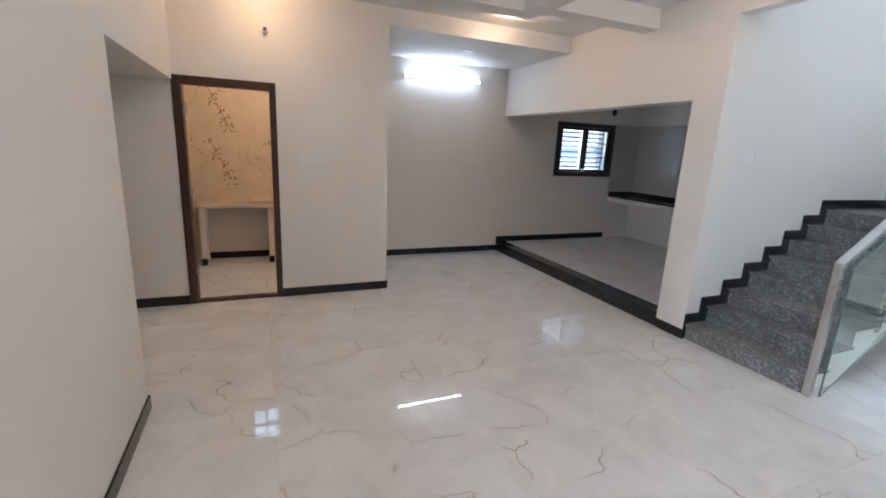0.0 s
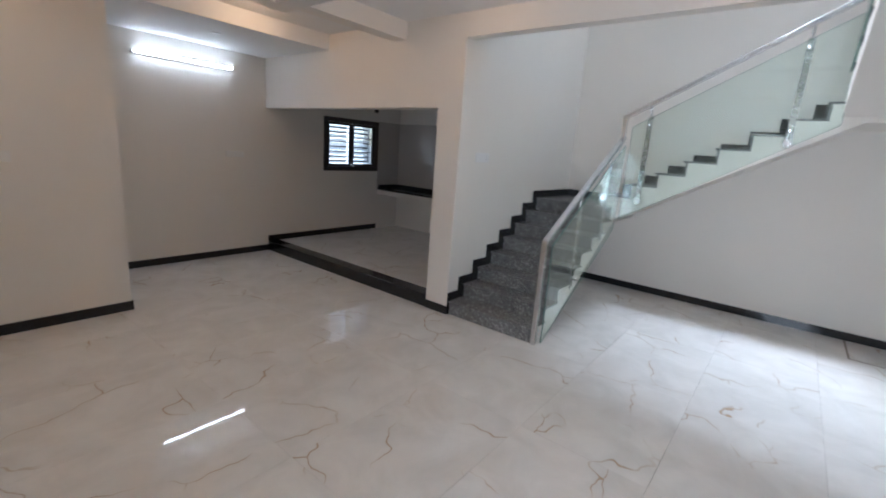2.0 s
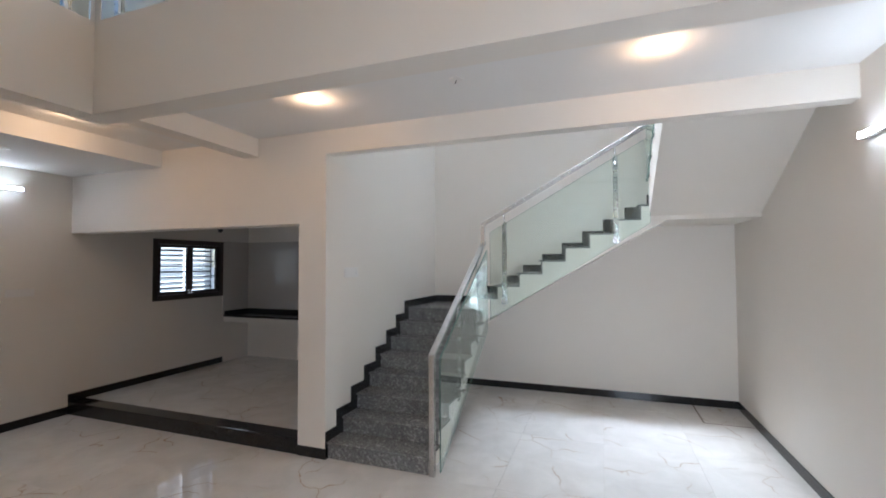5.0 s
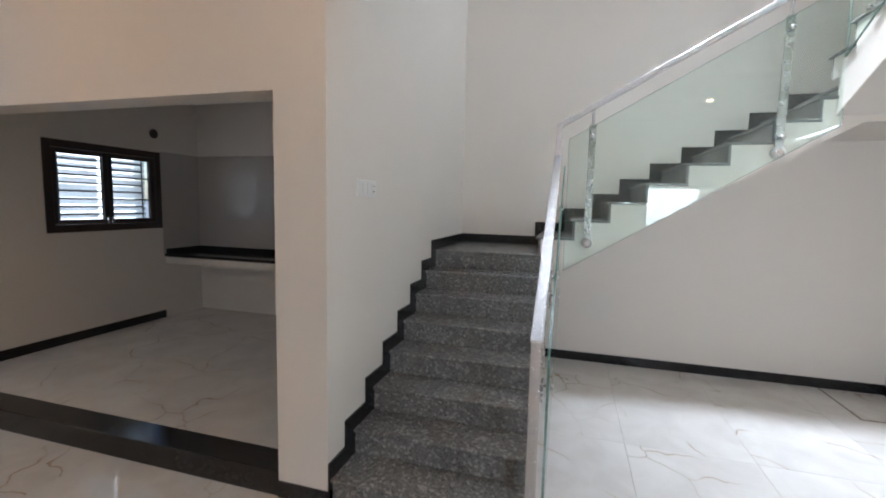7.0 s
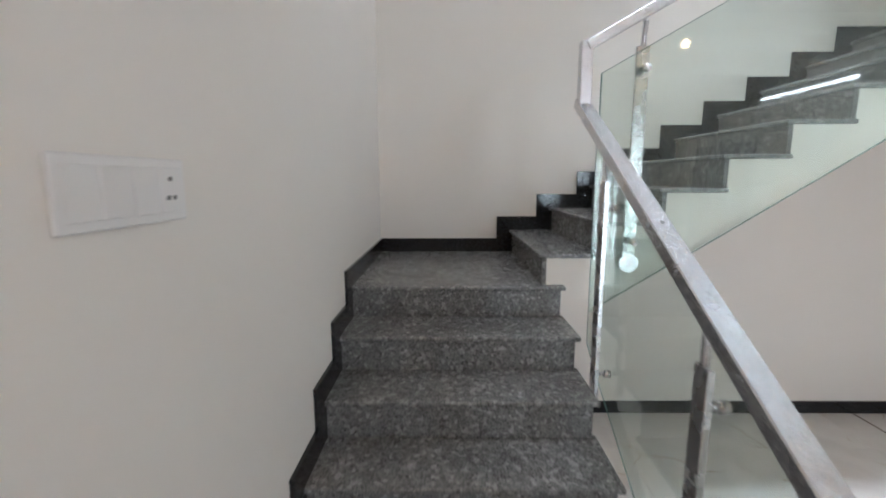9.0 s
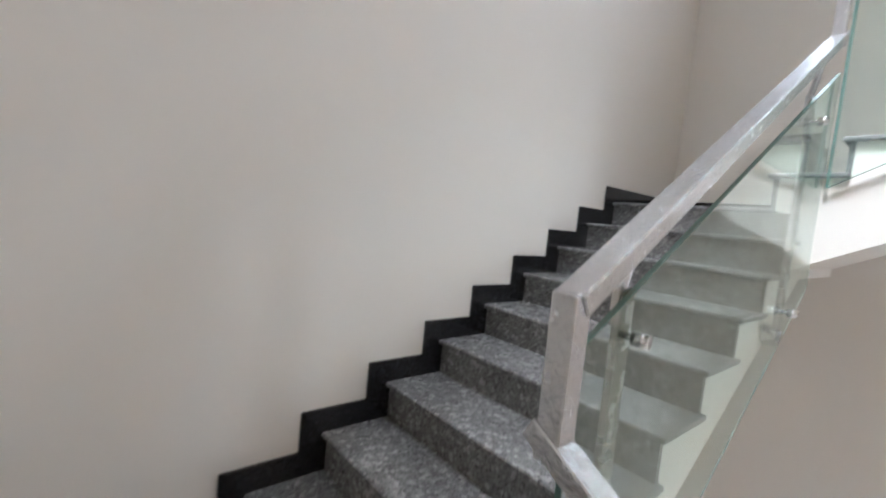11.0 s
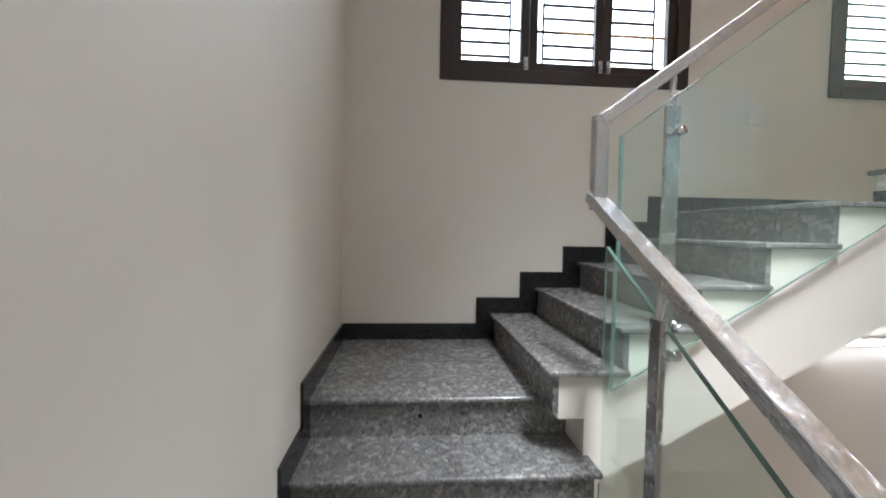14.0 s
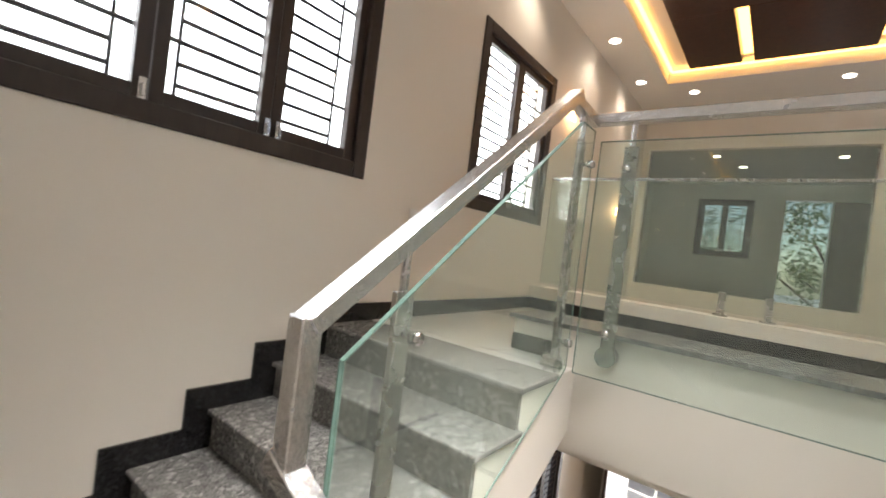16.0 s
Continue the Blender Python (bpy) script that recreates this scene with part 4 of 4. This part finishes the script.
part("pane", boxes((-0.1, -0.092, 0.0, BIG[1] - BIG[0], 0.0, BIG[3] - BIG[2])), pane_glass("grey tinted glass", (0.88, 0.91, 0.88)), bw, "tinted glass").visible_shadow = False
part("trim", boxes((-0.12, -0.08, -0.0, 0.02, 0, BIG[3] - BIG[2]), (-0.12, -0.08, BIG[1] - BIG[0] - 0.02, BIG[1] - BIG[0], 0, BIG[3] - BIG[2])), STEEL, bw)
barred_window("window_6", "dark timber lounge window with iron bars", 0, LW, 1, (-3.7, -2.75), (4.25, 5.4), 2, 14)
door = tagged(thing("door_4", "dark timber balcony door standing open", "door", at=(LW, -2.28, FF)), kind="structure")
part("door_leaf", soften(boxes((0.05, 0.09, 0.68, 1.4, 0.01, 2.05)), 0.003), FRAME, door)
for x, y in ((-5.6, -3.2), (-6.4, -2.9), (-5.8, -1.7)):
    downlight("round lit downlight in the lounge", x, y, 5.7, True, 0, NEUTRAL, LED)

# ---- outside ----
def ground_mat():
    m, t, b = shader("pale concrete paving", 0.8)
    p = coords(t)
    t.links.new(ramp(t, noise_of(t, p, 3, 5), [(0.3, (0.4, 0.38, 0.35)), (0.7, (0.55, 0.53, 0.5))]), b.inputs["Base Color"])
    return m


PAVE = ground_mat()
setting("ground", boxes((-300, 300, -300, 300, -0.4, -0.13)), PAVE, "pale concrete ground outside", "ground")
setting("compound_wall", boxes((-9, 6, SOUTH - 3.6, SOUTH - 3.4, -0.13, 2.2)), paint("white exterior paint", (0.8, 0.8, 0.78), (0.74, 0.74, 0.72)), "white compound wall outside", "wall")
gate = thing("entrance_grille", "white painted steel grille outside the entrance", "grille", at=(WEST - 0.7, -3.15, -0.13))
for k in range(13):
    part("rail", rod(bmesh.new(), (0, -0.62, 0.2 + k * 0.17), (0, 0.62, 0.2 + k * 0.17), 0.014, 8), PLASTIC, gate)
for k in range(4):
    part("upright", rod(bmesh.new(), (0, -0.62 + k * 0.4133, 0), (0, -0.62 + k * 0.4133, 2.3), 0.018, 8), PLASTIC, gate)


def leaf_mat():
    m, t, b = shader("green leaves", 0.5)
    o = t.nodes.new("ShaderNodeNewGeometry")
    t.links.new(ramp(t, o.outputs["Random Per Island"], [(0.0, (0.05, 0.11, 0.02)), (1.0, (0.15, 0.26, 0.06))]), b.inputs["Base Color"])
    return m


LEAF = leaf_mat()
BARK, _, _ = shader("grey-brown bark", 0.9, 0, (0.12, 0.09, 0.06))


def tree(x, y, height, spread, seed):
    rnd = random.Random(seed)
    ob = thing("tree", "leafy green street tree outside the balcony", "tree", "street trees", at=(x, y, -0.13))
    bm = bmesh.new()
    bmesh.ops.create_cone(bm, cap_ends=True, segments=9, radius1=0.16, radius2=0.07, depth=height * 0.7, matrix=Matrix.Translation((0, 0, height * 0.35)))
    for k in range(7):
        a = rnd.uniform(0, math.tau)
        z = height * rnd.uniform(0.4, 0.68)
        rod(bm, (0, 0, z), (math.cos(a) * spread * 0.6, math.sin(a) * spread * 0.6, z + rnd.uniform(0.5, 1.4)), 0.035, 6)
    part("trunk", bm, BARK, ob)
    verts, faces = [], []
    hubs = [(rnd.gauss(0, spread * 0.45), rnd.gauss(0, spread * 0.45), height * rnd.uniform(0.5, 1.0), rnd.uniform(0.35, 0.8)) for _ in range(26)]
    for _ in range(3400):
        hx, hy, hz, hr = rnd.choice(hubs)
        c = Vector((hx + rnd.gauss(0, hr * 0.6), hy + rnd.gauss(0, hr * 0.6), hz + rnd.gauss(0, hr * 0.5)))
        u = Vector((rnd.uniform(-1, 1), rnd.uniform(-1, 1), rnd.uniform(-0.7, 0.7))).normalized()
        v = u.orthogonal().normalized()
        s = rnd.uniform(0.05, 0.1)
        n = len(verts)
        verts += [c - u * s, c + v * s * 0.4, c + u * s, c - v * s * 0.4]
        faces.append((n, n + 1, n + 2, n + 3))
    me = bpy.data.meshes.new("crown")
    me.from_pydata([tuple(p) for p in verts], [], faces)
    me.materials.append(LEAF)
    crown = new("crown", me)
    crown.parent = ob


tree(-13.0, -3.6, 6.2, 2.2, 1)
tree(-13.5, -1.2, 6.8, 2.4, 2)
tree(-15.0, 0.8, 6.0, 2.2, 3)
tree(-12.5, -6.5, 6.5, 2.2, 4)

# ---- floor tiles: one piece each ----
TL, TW, GAP = 1.2, 0.8, 0.0007
slab = mesh_of("tile", boxes((GAP, TL - GAP, GAP, TW - GAP, -0.012, 0.0)), TILE)
floor_ob = bpy.data.objects["floor"]
for i in range(-5, 3):
    for j in range(-6, 6):
        x, y = i * TL, j * TW
        if x > EAST or x + TL < WEST - 1.4 or y + TW < SOUTH - 0.2 or y > 4.0 or (x >= 0 and y >= 0.0) or (y >= 3.6 and x < -5):
            continue
        t_ob = new("tile", slab)
        t_ob.location = (x, y, 0)
        t_ob.parent = floor_ob
